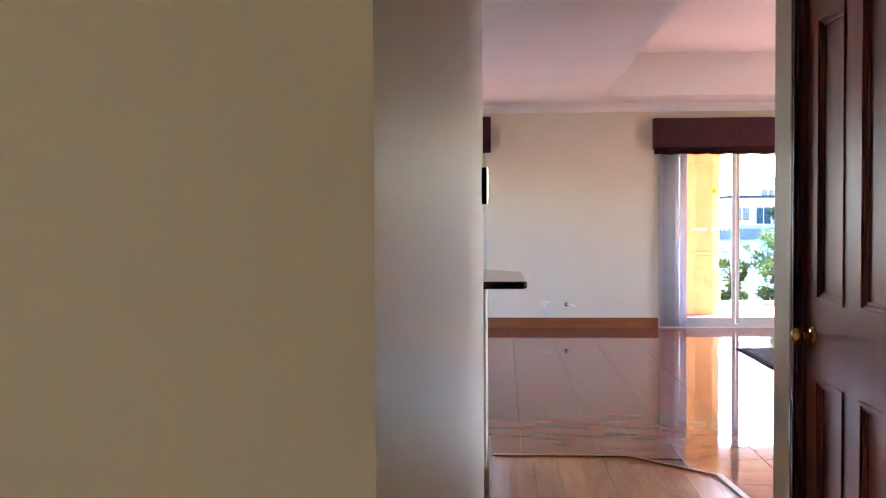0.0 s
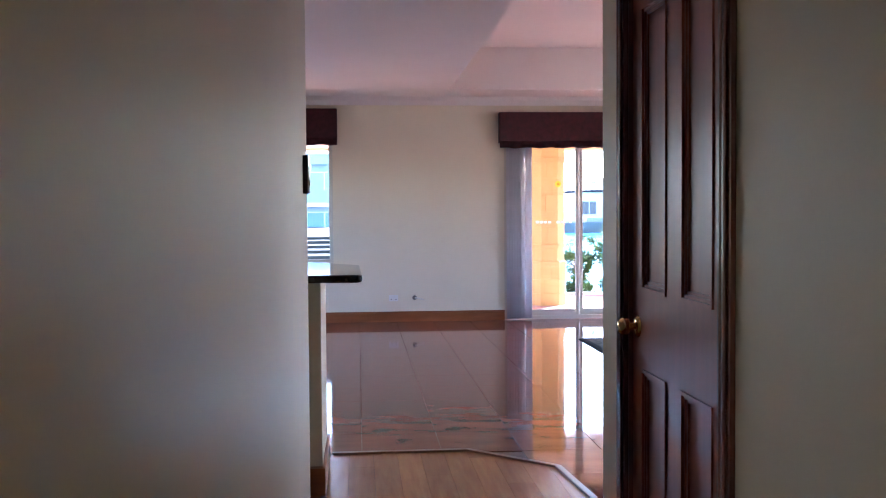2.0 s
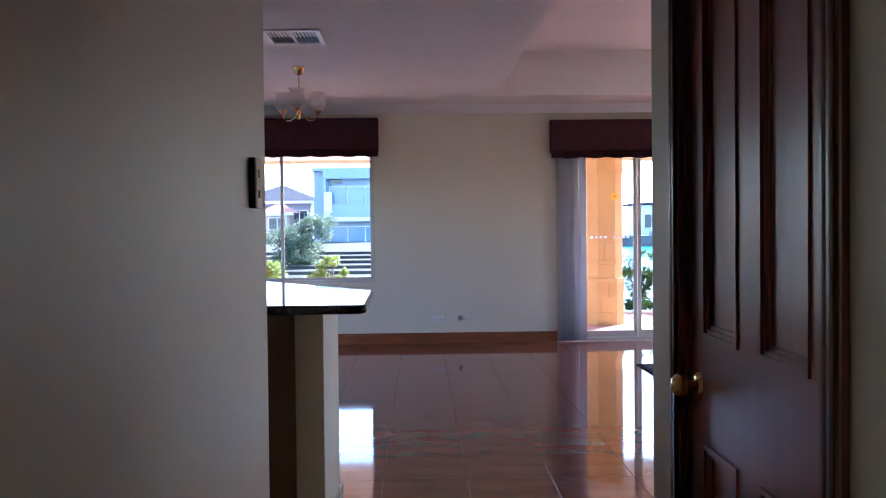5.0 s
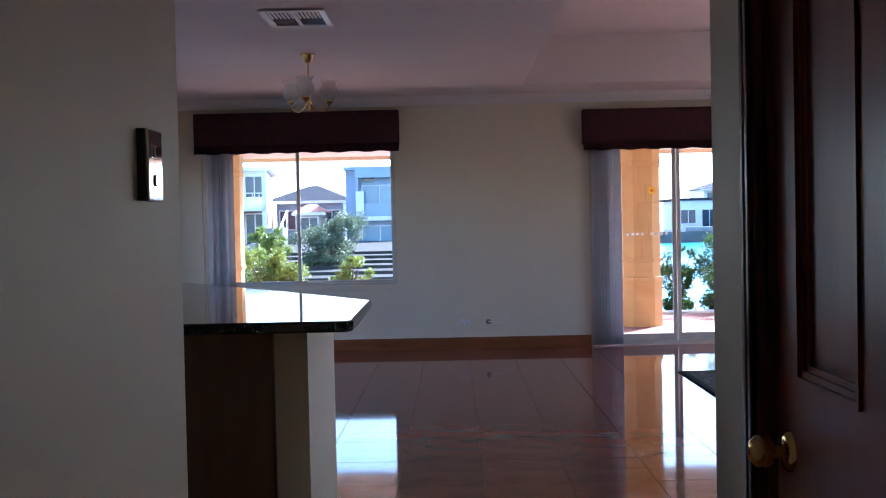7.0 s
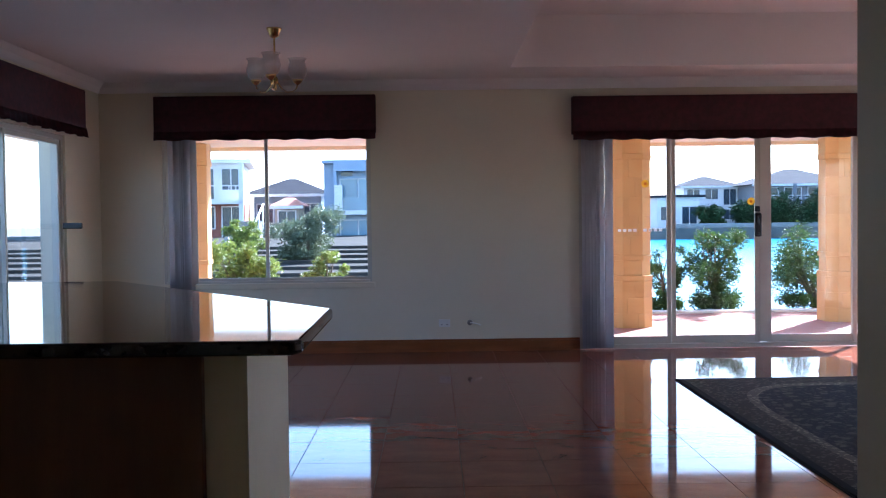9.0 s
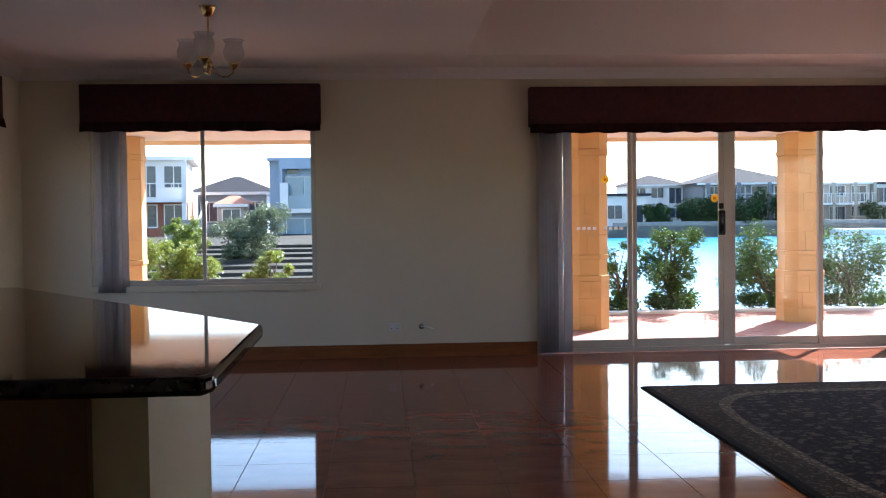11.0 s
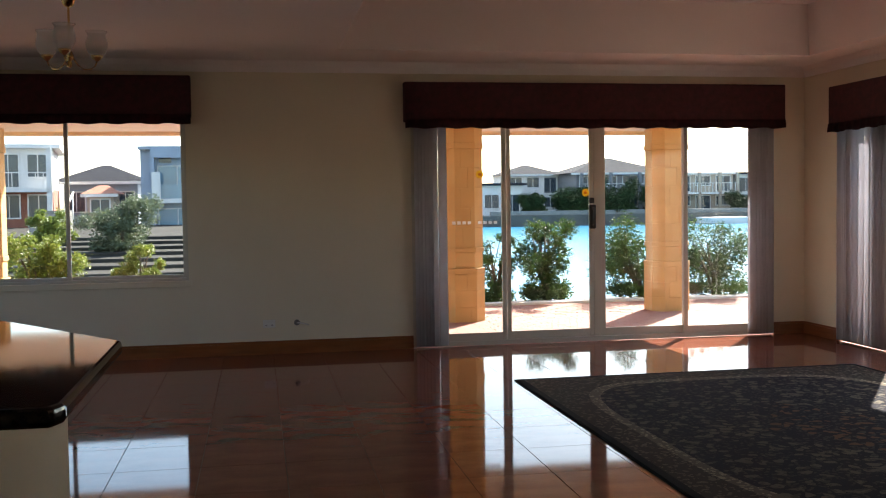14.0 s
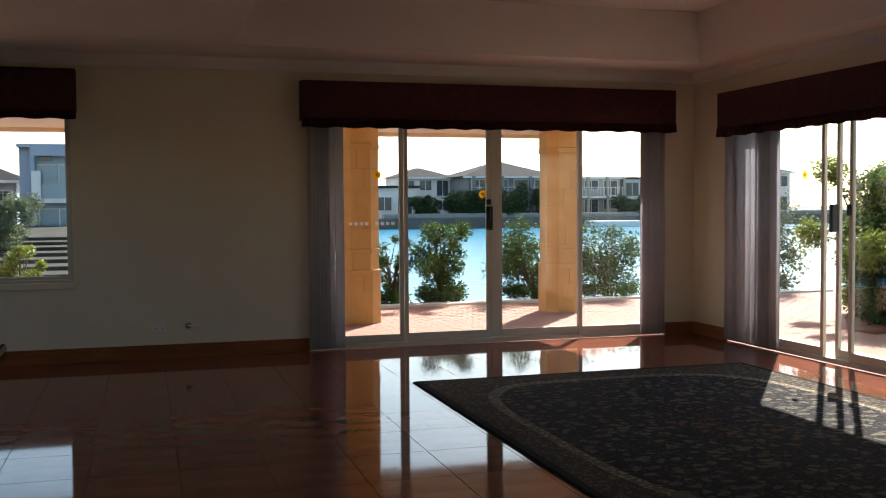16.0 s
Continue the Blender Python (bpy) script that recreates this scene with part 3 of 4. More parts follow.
# ---- chandelier ----
ch = thing("chandelier", "brass three-arm chandelier with frosted glass tulip shades", "chandelier", at=(-2.60, -2.82, CZ))
part("canopy", lathe(bmesh.new(), [(0.0, -0.001), (0.056, -0.001), (0.054, -0.012), (0.042, -0.03), (0.036, -0.055), (0.022, -0.068), (0.010, -0.072), (0.0, -0.072)]), BRASS, ch)
part("rod", lathe(bmesh.new(), [(0.007, -0.07), (0.007, -0.34), (0.018, -0.352), (0.026, -0.375), (0.019, -0.398), (0.011, -0.41), (0.016, -0.428), (0.010, -0.445), (0.0, -0.455)], seg=12), BRASS, ch)
for k in range(3):
    a = 2 * math.pi * k / 3 - math.pi / 2
    c, s_ = math.cos(a), math.sin(a)
    am = tube(bmesh.new(), [(r_ * c, r_ * s_, z_) for r_, z_ in ((0.018, -0.385), (0.05, -0.43), (0.09, -0.455), (0.135, -0.45), (0.165, -0.425), (0.175, -0.395))], 0.0055)
    lathe(am, [(0.008, -0.398), (0.020, -0.388), (0.034, -0.374), (0.040, -0.360), (0.037, -0.360), (0.0, -0.376)], Matrix.Translation((0.175 * c, 0.175 * s_, 0)), 16)
    ao = part("arm", am, BRASS, ch)
    sh = lathe(bmesh.new(), [(0.024, -0.372), (0.048, -0.352), (0.066, -0.320), (0.071, -0.288), (0.064, -0.256), (0.056, -0.236), (0.060, -0.218), (0.070, -0.206),
                             (0.067, -0.206), (0.057, -0.219), (0.053, -0.236), (0.061, -0.257), (0.068, -0.288), (0.063, -0.319), (0.046, -0.349)], Matrix.Translation((0.175 * c, 0.175 * s_, 0)), 22)
    part("shade", sh, SHADE, ao, "frosted glass tulip shade")

# ---- ceiling vent ----
vt = thing("ceiling_vent", "white four-way ceiling air vent with dark slats", "air vent", at=(-2.465, -4.24, CZ))
vf = bmesh.new()
for a in ((-0.21, -0.17, -0.26, 0.26), (0.17, 0.21, -0.26, 0.26), (-0.17, 0.17, -0.26, -0.22), (-0.17, 0.17, 0.22, 0.26), (-0.012, 0.012, -0.22, 0.22)):
    box(vf, a[0], a[1], a[2], a[3], -0.016, -0.001, bevel=0.003)
part("frame", vf, WHITEP, vt)
part("backing", bx(-0.17, 0.17, -0.22, 0.22, -0.003, -0.001), BLACKP, vt)
for k in range(6):
    for sx in (-1, 1):
        part("slat", bx(sx * (0.025 + 0.026 * k) - 0.004, sx * (0.025 + 0.026 * k) + 0.004, -0.215, 0.0, -0.013, -0.004), WHITEP, vt)
for k in range(7):
    part("slat", bx(-0.165, 0.165, 0.02 + 0.028 * k, 0.028 + 0.028 * k, -0.011, -0.0035), BLACKP, vt)

# ---- outlets ----
so = thing("power_outlet", "white double power outlet low on the wall", "power outlet")
part("plate", bx(-1.425, -1.31, -0.010, -0.001, 0.25, 0.325, bevel=0.003), WHITEP, so)
for x in (-1.395, -1.34):
    part("switch", bx(x - 0.008, x + 0.008, -0.014, -0.010, 0.295, 0.31, bevel=0.001), WHITEP, so)
    part("socket", bx(x - 0.009, x + 0.009, -0.0106, -0.0101, 0.267, 0.279), mat("grey_socket", (0.45, 0.43, 0.40), rough=0.5), so)
ao = thing("antenna_outlet", "round antenna outlet with a short loose cable", "outlet")
part("plate", lathe(bmesh.new(), [(0.0, 0.02), (0.02, 0.02), (0.026, 0.01), (0.028, 0.0)], Matrix.Translation((-1.11, -0.001, 0.29)) @ pose(0, 0, 0, 90)), mat("grey_plastic", (0.22, 0.20, 0.18), rough=0.4), ao)
part("cable", tube(bmesh.new(), [(-1.11, -0.02, 0.29), (-1.08, -0.035, 0.29), (-1.04, -0.03, 0.28), (-1.0, -0.012, 0.265)], 0.006), WHITEP, ao, "white cable end")

# ---- outdoors: land, water ----
struct("ground", bx(-900, 900, -400, 1600, -3.2, -3.0), SOIL, "sandy bed reaching to the horizon", "ground")
near = prism(bmesh.new(), [(-9, -25), (12, -25), (12, 5.9), (-9, 5.9)], -3.0, -0.16)
struct("ground_garden", near, SOIL, "sandy garden ground beside the canal", "ground")
wat = bmesh.new()
prism(wat, [(-300, 5.9), (300, 5.9), (300, 92), (-300, 92)], -1.2, -1.0)
struct("water", wat, WATER, "turquoise canal water with small ripples", "water")
struct("far_bank", prism(bmesh.new(), [(-200, 90), (300, 90), (300, 300), (-200, 300)], -3.0, 0.1), ROCK, "grey stone edged bank across the canal", "bank")
struct("pavement_base", bx(-4.7, 9.5, 0.245, 4.70, -0.30, -0.125), GROUT, "sand bed under the brick paving", "pavement")
struct("kerb", bx(-4.7, 9.5, 4.70, 4.92, -0.30, -0.07, bevel=0.012), RENDERW, "pale concrete edging of the terrace", "kerb")
struct("pavement_side", bx(4.36, 6.3, -9, 0.24, -0.30, -0.10), BRICKP, "red paved side path", "pavement")

# out of view: added to cut the sky light coming through the west door
struct("west_light_block", bx(-7.4, -7.2, -11.0, 0.2, -0.3, 1.8, bevel=0.01), STONEW, "unseen grey stone wall added to block west light", "wall")

# veranda
vr = tagged(new("veranda_roof"), "peach painted veranda soffit with a fascia beam", "veranda", kind="structure")
part("soffit", bx(-6.5, 4.30, 0.245, 3.95, 2.37, 2.48), SOFFIT, vr)
part("fascia", bx(-6.5, 4.30, 3.95, 4.10, 2.32, 2.70, bevel=0.01), SOFFIT, vr)
part("roof", bx(-6.6, 4.36, 0.245, 4.2, 2.71, 2.83), ROOFG, vr)
struct("roof_slab", box(bx(-5.2, 4.5, -9.4, 0.3, 3.35, 3.5), -5.7, -0.8, -14.8, -9.4, 2.92, 3.0), ROOFG, "plain grey roof over the house", "roof")


def column(x, y, turn=0):
    ob = thing("column", "golden limestone block column on the terrace", "column", "terrace columns", at=(x, y, -0.125), rz=turn)
    rows = [(0.0, 0.21, 0.27), (0.21, 0.42, 0.27), (0.42, 0.63, 0.27), (0.63, 0.70, 0.275), (0.70, 0.90, 0.25), (0.90, 0.96, 0.266), (0.96, 1.21, 0.255), (1.21, 1.46, 0.255),
            (1.46, 1.71, 0.255), (1.71, 1.96, 0.255), (1.96, 2.20, 0.255), (2.20, 2.27, 0.268), (2.27, 2.492, 0.26)]
    part("core", prism(bmesh.new(), [(0.235 * math.cos(math.pi * (k + 0.5) / 4), 0.235 * math.sin(math.pi * (k + 0.5) / 4)) for k in range(8)], 0.0, 2.49), LIME, ob)
    for i, (a, b, r) in enumerate(rows):
        c = 0.13
        pts = [(-r, -r + c), (-r + c, -r), (r - c, -r), (r, -r + c), (r, r - c), (r - c, r), (-r + c, r), (-r, r - c)]
        cut = (0.06, -0.08, 0.02, 0.0, 0.0, 0.0, -0.03, 0.07, -0.06, 0.04, -0.05, 0.0, 0.0)[i]
        if i in (3, 4, 5, 11, 12):
            part("block", prism(bmesh.new(), pts, a + 0.001, b - 0.001, bevel=0.004), LIME, ob)
        else:
            part("block", prism(bmesh.new(), [pts[0], pts[1], (cut - 0.001, -r), (cut - 0.001, r), pts[6], pts[7]], a + 0.001, b - 0.001, bevel=0.0025), LIME, ob)
            part("block", prism(bmesh.new(), [(cut + 0.001, -r), pts[2], pts[3], pts[4], pts[5], (cut + 0.001, r)], a + 0.001, b - 0.001, bevel=0.0025), LIME, ob)
    return ob


column(1.10, 3.05)
column(4.05, 3.45)
column(-4.70, 3.3)


# ---- plants ----
def foliage(bm, rng, blobs, count, size, fill=0.3):
    """Scatter folded leaves through lumpy clumps."""
    for _ in range(count):
        cx, cy, cz, rx, ry, rz = rng.choice(blobs)
        d = Vector((rng.gauss(0, 1), rng.gauss(0, 1), rng.gauss(0, 1))).normalized() * (fill + (1 - fill) * rng.random()) * (0.82 + 0.3 * noise.noise(Vector((cx + rng.random() * 0.2, cy, cz)) * 9))
        p = Vector((cx + rx * d.x, cy + ry * d.y, cz + rz * d.z))
        if rng.random() < 0.06:
            p += d * 0.22 * rx
        q = Euler((rng.uniform(-1.1, 1.1), rng.uniform(-1.1, 1.1), rng.uniform(0, 6.3))).to_matrix()
        s = size * rng.uniform(0.6, 1.3)
        v = [bm.verts.new(p + q @ Vector(c)) for c in ((0, -s, 0), (0.42 * s, 0, 0.12 * s), (0, s, -0.1 * s), (-0.42 * s, 0, 0.12 * s))]
        bm.faces.new((v[0], v[1], v[2]))
        bm.faces.new((v[0], v[2], v[3]))


def shrub(x, y, z, w, h, leaf, label, name="shrub", count=2600, size=0.04, seed=1, stems=5, bare=0.18, group="garden shrubs"):
    rng = random.Random(seed)
    ob = thing(name, label, "tree" if name == "tree" else "shrub", group, at=(x, y, z))
    bm = bmesh.new()
    blobs = []
    for k in range(stems):
        a = rng.uniform(0, 6.28)
        r = rng.uniform(0.25, 0.62) * w / 2
        e = Vector((math.cos(a) * r, math.sin(a) * r, h * rng.uniform(0.5, 0.85)))
        tube(bm, [(0.02 * k, 0, 0), e * 0.45 + Vector((0, 0, h * 0.05)), e], [0.03 * h, 0.018 * h, 0.005], 6)
        for _ in range(3):
            b = e + Vector((rng.uniform(-0.3, 0.3) * w, rng.uniform(-0.3, 0.3) * w, rng.uniform(-0.28, 0.12) * h))
            tube(bm, [e * 0.55, b], [0.01 * h, 0.003], 5)
            rr = rng.uniform(0.15, 0.25) * w
            b.z = max(b.z, bare * h + rr * 0.6)
            blobs.append((b.x, b.y, min(b.z, h - rr * 0.8), rr, rr, rr * 0.95))
    for k in range(11):
        a = k * 0.9
        rr = 0.2 * w
        blobs.append((math.cos(a) * 0.27 * w, math.sin(a) * 0.27 * w, bare * h + rr * 0.8 + (k % 4) * 0.13 * h, rr, rr, rr))
    if bare < 0.1:
        for k in range(8):
            a = k * 0.79
            blobs.append((math.cos(a) * 0.26 * w, math.sin(a) * 0.26 * w, 0.13 * h, 0.2 * w, 0.2 * w, 0.12 * h))
    part("trunk", bm, BARK, ob)
    cr = bmesh.new()
    foliage(cr, rng, blobs, int(count * 2.6), size * 0.72)
    part("crown", cr, leaf, ob)
    return ob


GZ = -0.17
shrub(2.84, 5.25, GZ, 1.0, 1.42, LEAF, "green leafy shrub with open stems at the terrace edge", seed=3, bare=0.06, count=3600)
shrub(2.10, 5.30, GZ, 0.70, 1.20, LEAF, "narrow green leafy shrub at the terrace edge", seed=5, count=1700, bare=0.03)
shrub(4.40, 5.30, GZ, 1.5, 1.42, LEAF, "dense green leafy shrub at the terrace edge", seed=8, count=4200, bare=0.05)
shrub(5.65, 5.30, GZ, 1.45, 1.36, LEAF, "dense green leafy shrub at the terrace edge", seed=9, count=3800, bare=0.05)
shrub(0.75, 5.30, GZ, 0.9, 1.2, LEAF, "green leafy shrub behind the column", seed=15, count=1800, bare=0.1)
shrub(-4.40, 5.2, GZ, 1.1, 1.28, LEAF_Y, "sunlit pale green shrub below the window", seed=11, count=4200, size=0.045, bare=0.0, stems=9)
shrub(-3.14, 5.2, GZ, 0.58, 1.08, LEAF_Y, "small round yellow green shrub below the window", seed=12, count=3600, bare=0.0, stems=9)
for i, (hx, hy, hh) in enumerate(((7.85, 1.5, 2.2), (7.4, 0.7, 2.3), (7.2, -0.2, 2.3), (7.4, -1.2, 2.25), (9.1, 2.3, 1.8), (7.2, -2.2, 2.2), (7.8, 0.2, 2.1))):
    shrub(hx, hy, GZ, 1.5, hh, LEAF if i % 2 else LEAF_Y, "tall dense green hedge shrub by the side path", seed=20 + i, count=9000, size=0.055, bare=0.0, group="hedge shrubs")
shrub(8.4, 5.3, GZ, 1.7, 1.75, LEAF_G, "pale grey green shrub near the water", seed=31, count=3000, size=0.05, bare=0.0)


# ---- houses ----
def house(x, y, z, w, d, storeys, wall, roof, label, cols=3, hip=1.3, over=0.5, balcony=False, turn=0, sh=2.8, frame_m=None, group="canal houses", glass=None, post=None, upper=None):
    ob = thing("house", label, "house", group, at=(x, y, z), rz=turn)
    h = storeys * sh
    part("wall", bx(-w / 2, w / 2, 0, d, -0.5, sh if upper else h), wall, ob)
    if upper:
        part("wall", bx(-w / 2, w / 2, 0, d, sh, h), upper, ob)
    if hip:
        r = bmesh.new()
        o = over
        lo4 = [r.verts.new(p) for p in ((-w / 2 - o, -o, h), (w / 2 + o, -o, h), (w / 2 + o, d + o, h), (-w / 2 - o, d + o, h))]
        rl = max(w / 2 - d / 2, 0.3)
        a, b = r.verts.new((-rl, d / 2, h + hip)), r.verts.new((rl, d / 2, h + hip))
        for f in ((lo4[0], lo4[1], b, a), (lo4[1], lo4[2], b), (lo4[2], lo4[3], a, b), (lo4[3], lo4[0], a), (lo4[3], lo4[2], lo4[1], lo4[0])):
            r.faces.new(f)
        part("roof", r, roof, ob)
        part("fascia", bx(-w / 2 - o, w / 2 + o, -o - 0.06, -o, h - 0.22, h - 0.01), RENDERW, ob)
    else:
        part("roof", bx(-w / 2 - over, w / 2 + over, -over, d + over, h, h + 0.25), roof, ob)
    fm = frame_m or RENDERW
    for s in range(storeys):
        for c in range(cols):
            cw = w / cols
            x0, x1 = -w / 2 + c * cw + 0.16 * cw, -w / 2 + (c + 1) * cw - 0.16 * cw
            z0, z1 = s * sh + (0.15 if (c + s) % 2 else 0.8), s * sh + min(2.2, sh - 0.4)
            wo = part("window", bx(x0, x1, -0.04, -0.01, z0, z1), glass or DARKGL, ob, "dark window glass")
            fb = bx(x0 - 0.09, x0, -0.09, -0.01, z0 - 0.09, z1 + 0.09)
            box(fb, x1, x1 + 0.09, -0.09, -0.01, z0 - 0.09, z1 + 0.09)
            box(fb, x0, x1, -0.09, -0.01, z1, z1 + 0.09)
            box(fb, x0, x1, -0.09, -0.01, z0 - 0.09, z0)
            box(fb, (x0 + x1) / 2 - 0.03, (x0 + x1) / 2 + 0.03, -0.07, -0.04, z0, z1)
            part("frame", fb, fm, wo)
    if balcony:
        for s in range(1, storeys):
            bo = part("balcony", bx(-w / 2, w / 2, -1.6, -0.1, s * sh - 0.2, s * sh), RENDERW, ob)
            rb = bx(-w / 2, w / 2, -1.6, -1.54, s * sh + 0.98, s * sh + 1.05)
            k = int(w / 0.45)
            for i in range(k + 1):
                xx = -w / 2 + (w - 0.05) * i / k
                box(rb, xx, xx + 0.05, -1.6, -1.55, s * sh, s * sh + 0.98)
            part("railing", rb, RENDERW, bo)
        for xx in (-w / 2, -w / 6, w / 6, w / 2 - 0.3):
            part("post", bx(xx, xx + 0.3, -1.6, -1.3, -0.5, h), post or wall, ob)
    return ob


house(30.2, 104, 0.1, 6.2, 7, 2, RENDERW, ROOFG, "white rendered two-storey house with grey hip roof", cols=3, hip=1.2, sh=2.3)
house(38.2, 97, 0.1, 10, 9, 2, RENDERD, ROOFG, "grey two-storey house with dark grey hip roof", cols=4, hip=1.8, sh=2.25, balcony=True, over=0.9)
house(47.6, 96, 0.1, 7.2, 8, 2, RENDERP, ROOFR, "tan two-storey house with terracotta roof and balcony", cols=3, hip=1.5, balcony=True, sh=2.2)
house(55.6, 97, 0.1, 7.0, 8, 2, RENDERW, ROOFG, "white two-storey house with flat grey roof", cols=3, hip=0, sh=2.1)
house(65, 98, 0.1, 11, 8, 1, RENDERW, ROOFR, "low white house with pale terracotta roof", cols=4, hip=1.5, sh=2.8)
house(24.5, 96, 0.1, 4.5, 7, 1, RENDERW, ROOFG, "low white house by the water", cols=2, hip=0.0, sh=3.2)
house(14, 104, 0.1, 9, 8, 1, RENDERW, ROOFR, "low white house with terracotta roof", cols=3, hip=1.2)
house(78, 110, 0.1, 12, 9, 2, RENDERW, ROOFG, "white two-storey house with grey roof", cols=4, hip=1.4)
# houses on the near side of the inlet
bh = thing("house", "blue grey modern flat-roofed two-storey house with a balcony", "house", "inlet houses", at=(-9.0, 60, -0.85))
part("wall", bx(0, 6.2, 0, 8, -0.5, 6.1), RENDERB, bh)
part("roof", box(bx(-0.08, 6.3, -0.75, 8.1, 6.1, 6.32, bevel=0.02), 0.75, 6.3, -0.85, -0.7, 5.55, 6.32), RENDERB, bh)
part("side_wall", bx(0.72, 0.95, -0.8, -0.002, -0.5, 6.1), RENDERB, bh)
part("balcony", bx(0.95, 6.2, -0.85, -0.002, 2.55, 2.85, bevel=0.01), RENDERW, bh)
part("railing", bx(0.96, 6.2, -0.82, -0.79, 2.86, 3.75), TEAL, bh, "pale tinted glass balustrade")
part("fin", bx(0.80, 1.35, -1.05, -0.88, 2.75, 4.6, bevel=0.01), RENDERW, bh, "white rendered screen")
for k in range(4):
    for z0_, z1_ in ((0.25, 2.15), (2.95, 5.0)):
        x0_ = 1.15 + 1.25 * k
        wo = part("window", bx(x0_, x0_ + 1.13, -0.05, -0.012, z0_, z1_), TEAL, bh, "blue tinted window glass")
        fb = bx(x0_ - 0.06, x0_, -0.08, -0.012, z0_ - 0.06, z1_ + 0.06)
        box(fb, x0_, x0_ + 1.13, -0.08, -0.012, z1_, z1_ + 0.06)
        part("frame", fb, RENDERW, wo)
part("window", bx(1.2, 2.0, -0.05, -0.012, 5.25, 5.7), DARKGL, bh)
# stone steps climbing the garden
gs = thing("garden_steps", "pale stone garden steps with a sloping side wall", "steps")
for k in range(7):
    part("step", bx(-10.6, -9.3, 33.0 + 0.45 * k, 33.5 + 0.45 * k, 0.10, 0.32 + 0.17 * k, bevel=0.01), STONEW, gs)
rail = bmesh.new()
tube(rail, [(-9.25, 33.0, 0.9), (-9.25, 36.2, 2.1)], 0.05)
for k in range(4):
    tube(rail, [(-9.25, 33.05 + k, 0.1), (-9.25, 33.05 + k, 0.92 + 0.375 * k)], 0.03)
part("railing", rail, RENDERW, gs)
house(-19.5, 58, 0.1, 10.5, 9, 2, REDBR, RENDERW, "red brick house with white balconies and railings", cols=6, hip=0, over=0.5, balcony=True, sh=2.6, turn=8, post=RENDERW, upper=RENDERW, group="inlet houses")
house(-12.7, 68, 0.4, 5.2, 6, 1, RENDERB, ROOFG, "grey house with a broad grey hip roof", cols=3, hip=1.3, over=0.8, sh=3.0, group="inlet houses")
house(-11.75, 61, 0.4, 1.7, 3, 1, RENDERP, ROOFR, "small garden house with a terracotta tiled roof", cols=1, hip=0.6, over=0.35, sh=2.0, group="inlet houses")

# terraces of the inlet garden
for i in range(9):
    ty, tz = 17.0 + 1.9 * i, -0.74 + 0.125 * i
    struct("terrace_wall", bx(-30, -1.6 + 0.25 * i, ty, 90 if i == 8 else ty + 2.4, -3.0, tz, bevel=0.03), TERR, "stepped grey limestone garden terrace", "terrace")
shrub(-6.35, 27.5, -0.2, 2.3, 2.15, LEAF_G, "grey green spreading tree on the terraces", name="tree", seed=41, count=3800, size=0.09, bare=0.03, group="inlet trees")
shrub(-7.9, 24.0, -0.45, 1.2, 1.9, LEAF_Y, "small yellow green tree on the terraces", name="tree", seed=42, count=2000, size=0.08, bare=0.4, group="inlet trees")
for i, (tx, ty, tw, th) in enumerate(((31.5, 92.5, 5.0, 2.6), (36.0, 92.5, 6.0, 3.2), (41.0, 92.3, 4.5, 2.6), (33.5, 92.6, 4.0, 2.4), (27.0, 92.5, 3.5, 2.0), (51.0, 92.5, 5.0, 1.8), (60.0, 93.0, 6.0, 1.6))):
    shrub(tx, ty, 0.1, tw, th * 1.25, LEAF_D, "dark green tree on the far bank", name="tree", seed=60 + i, count=2200, size=0.22, bare=0.0, group="far bank trees")
struct("far_wall", bx(22, 80, 90.6, 91.2, 0.1, 0.55, bevel=0.04), STONEW, "low grey stone wall along the far bank", "wall")
struct("jetty", bx(44, 49, 86.5, 90, -1.0, -0.35, bevel=0.05), RENDERW, "pale concrete jetty on the far bank", "jetty")

# ---- hallway timber floor ----
REGION = [(-5.5, -14.6), (HR + 0.0, -14.6), (HR, -9.0), (-0.73, -7.72), (-0.78, -7.13), (-1.19, -6.73), (-1.99, -6.72), (-3.6, -6.72), (-4.8, -9.0)]


def clip(poly, axis, value, keep_less):
    out = []
    for i, p in enumerate(poly):
        q = poly[(i + 1) % len(poly)]
        a, b = (p[axis] <= value) == keep_less, (q[axis] <= value) == keep_less
        if a:
            out.append(p)
        if a != b:
            k = (value - p[axis]) / (q[axis] - p[axis])
            out.append((p[0] + k * (q[0] - p[0]), p[1] + k * (q[1] - p[1])))
    return out


tf = tagged(new("floor_timber"), "honey coloured timber plank hallway floor", "floor", kind="structure")
HALLR = [(-1.95, -14.0), (HR + 0.0, -14.0), (HR, -8.97), (-0.73, -7.72), (-0.78, -7.13), (-1.19, -6.73), (-1.952, -6.73)]
K = 0.13
for i in range(12):
    x0 = -1.98 + K * i
    strip = clip(clip(HALLR, 0, x0 + K - 0.001, True), 0, x0, False)
    if len(strip) < 3:
        continue
    cuts = [-14.0 - (i * 0.53) % 1.4 + 1.5 * k for k in range(7)]
    for y0, y1 in zip(cuts, cuts[1:]):
        s2 = clip(clip(strip, 1, y1 - 0.001, True), 1, y0, False)
        if len(s2) > 2:
            part("plank", prism(bmesh.new(), s2, -0.005, 0.006), TIMBER, tf)
struct("floor_timber_rest", box(bx(-5.5, -1.98, -14.5, YC - 0.002, -0.005, 0.005), -4.8, -1.98, -9.0, -7.52, -0.005, 0.005), TIMBER, "honey coloured timber floor beyond the hallway", "floor")
edge_pts = [(-1.94, -6.715), (-1.19, -6.715), (-0.765, -7.125), (-0.715, -7.72), (-0.95, -8.955)]
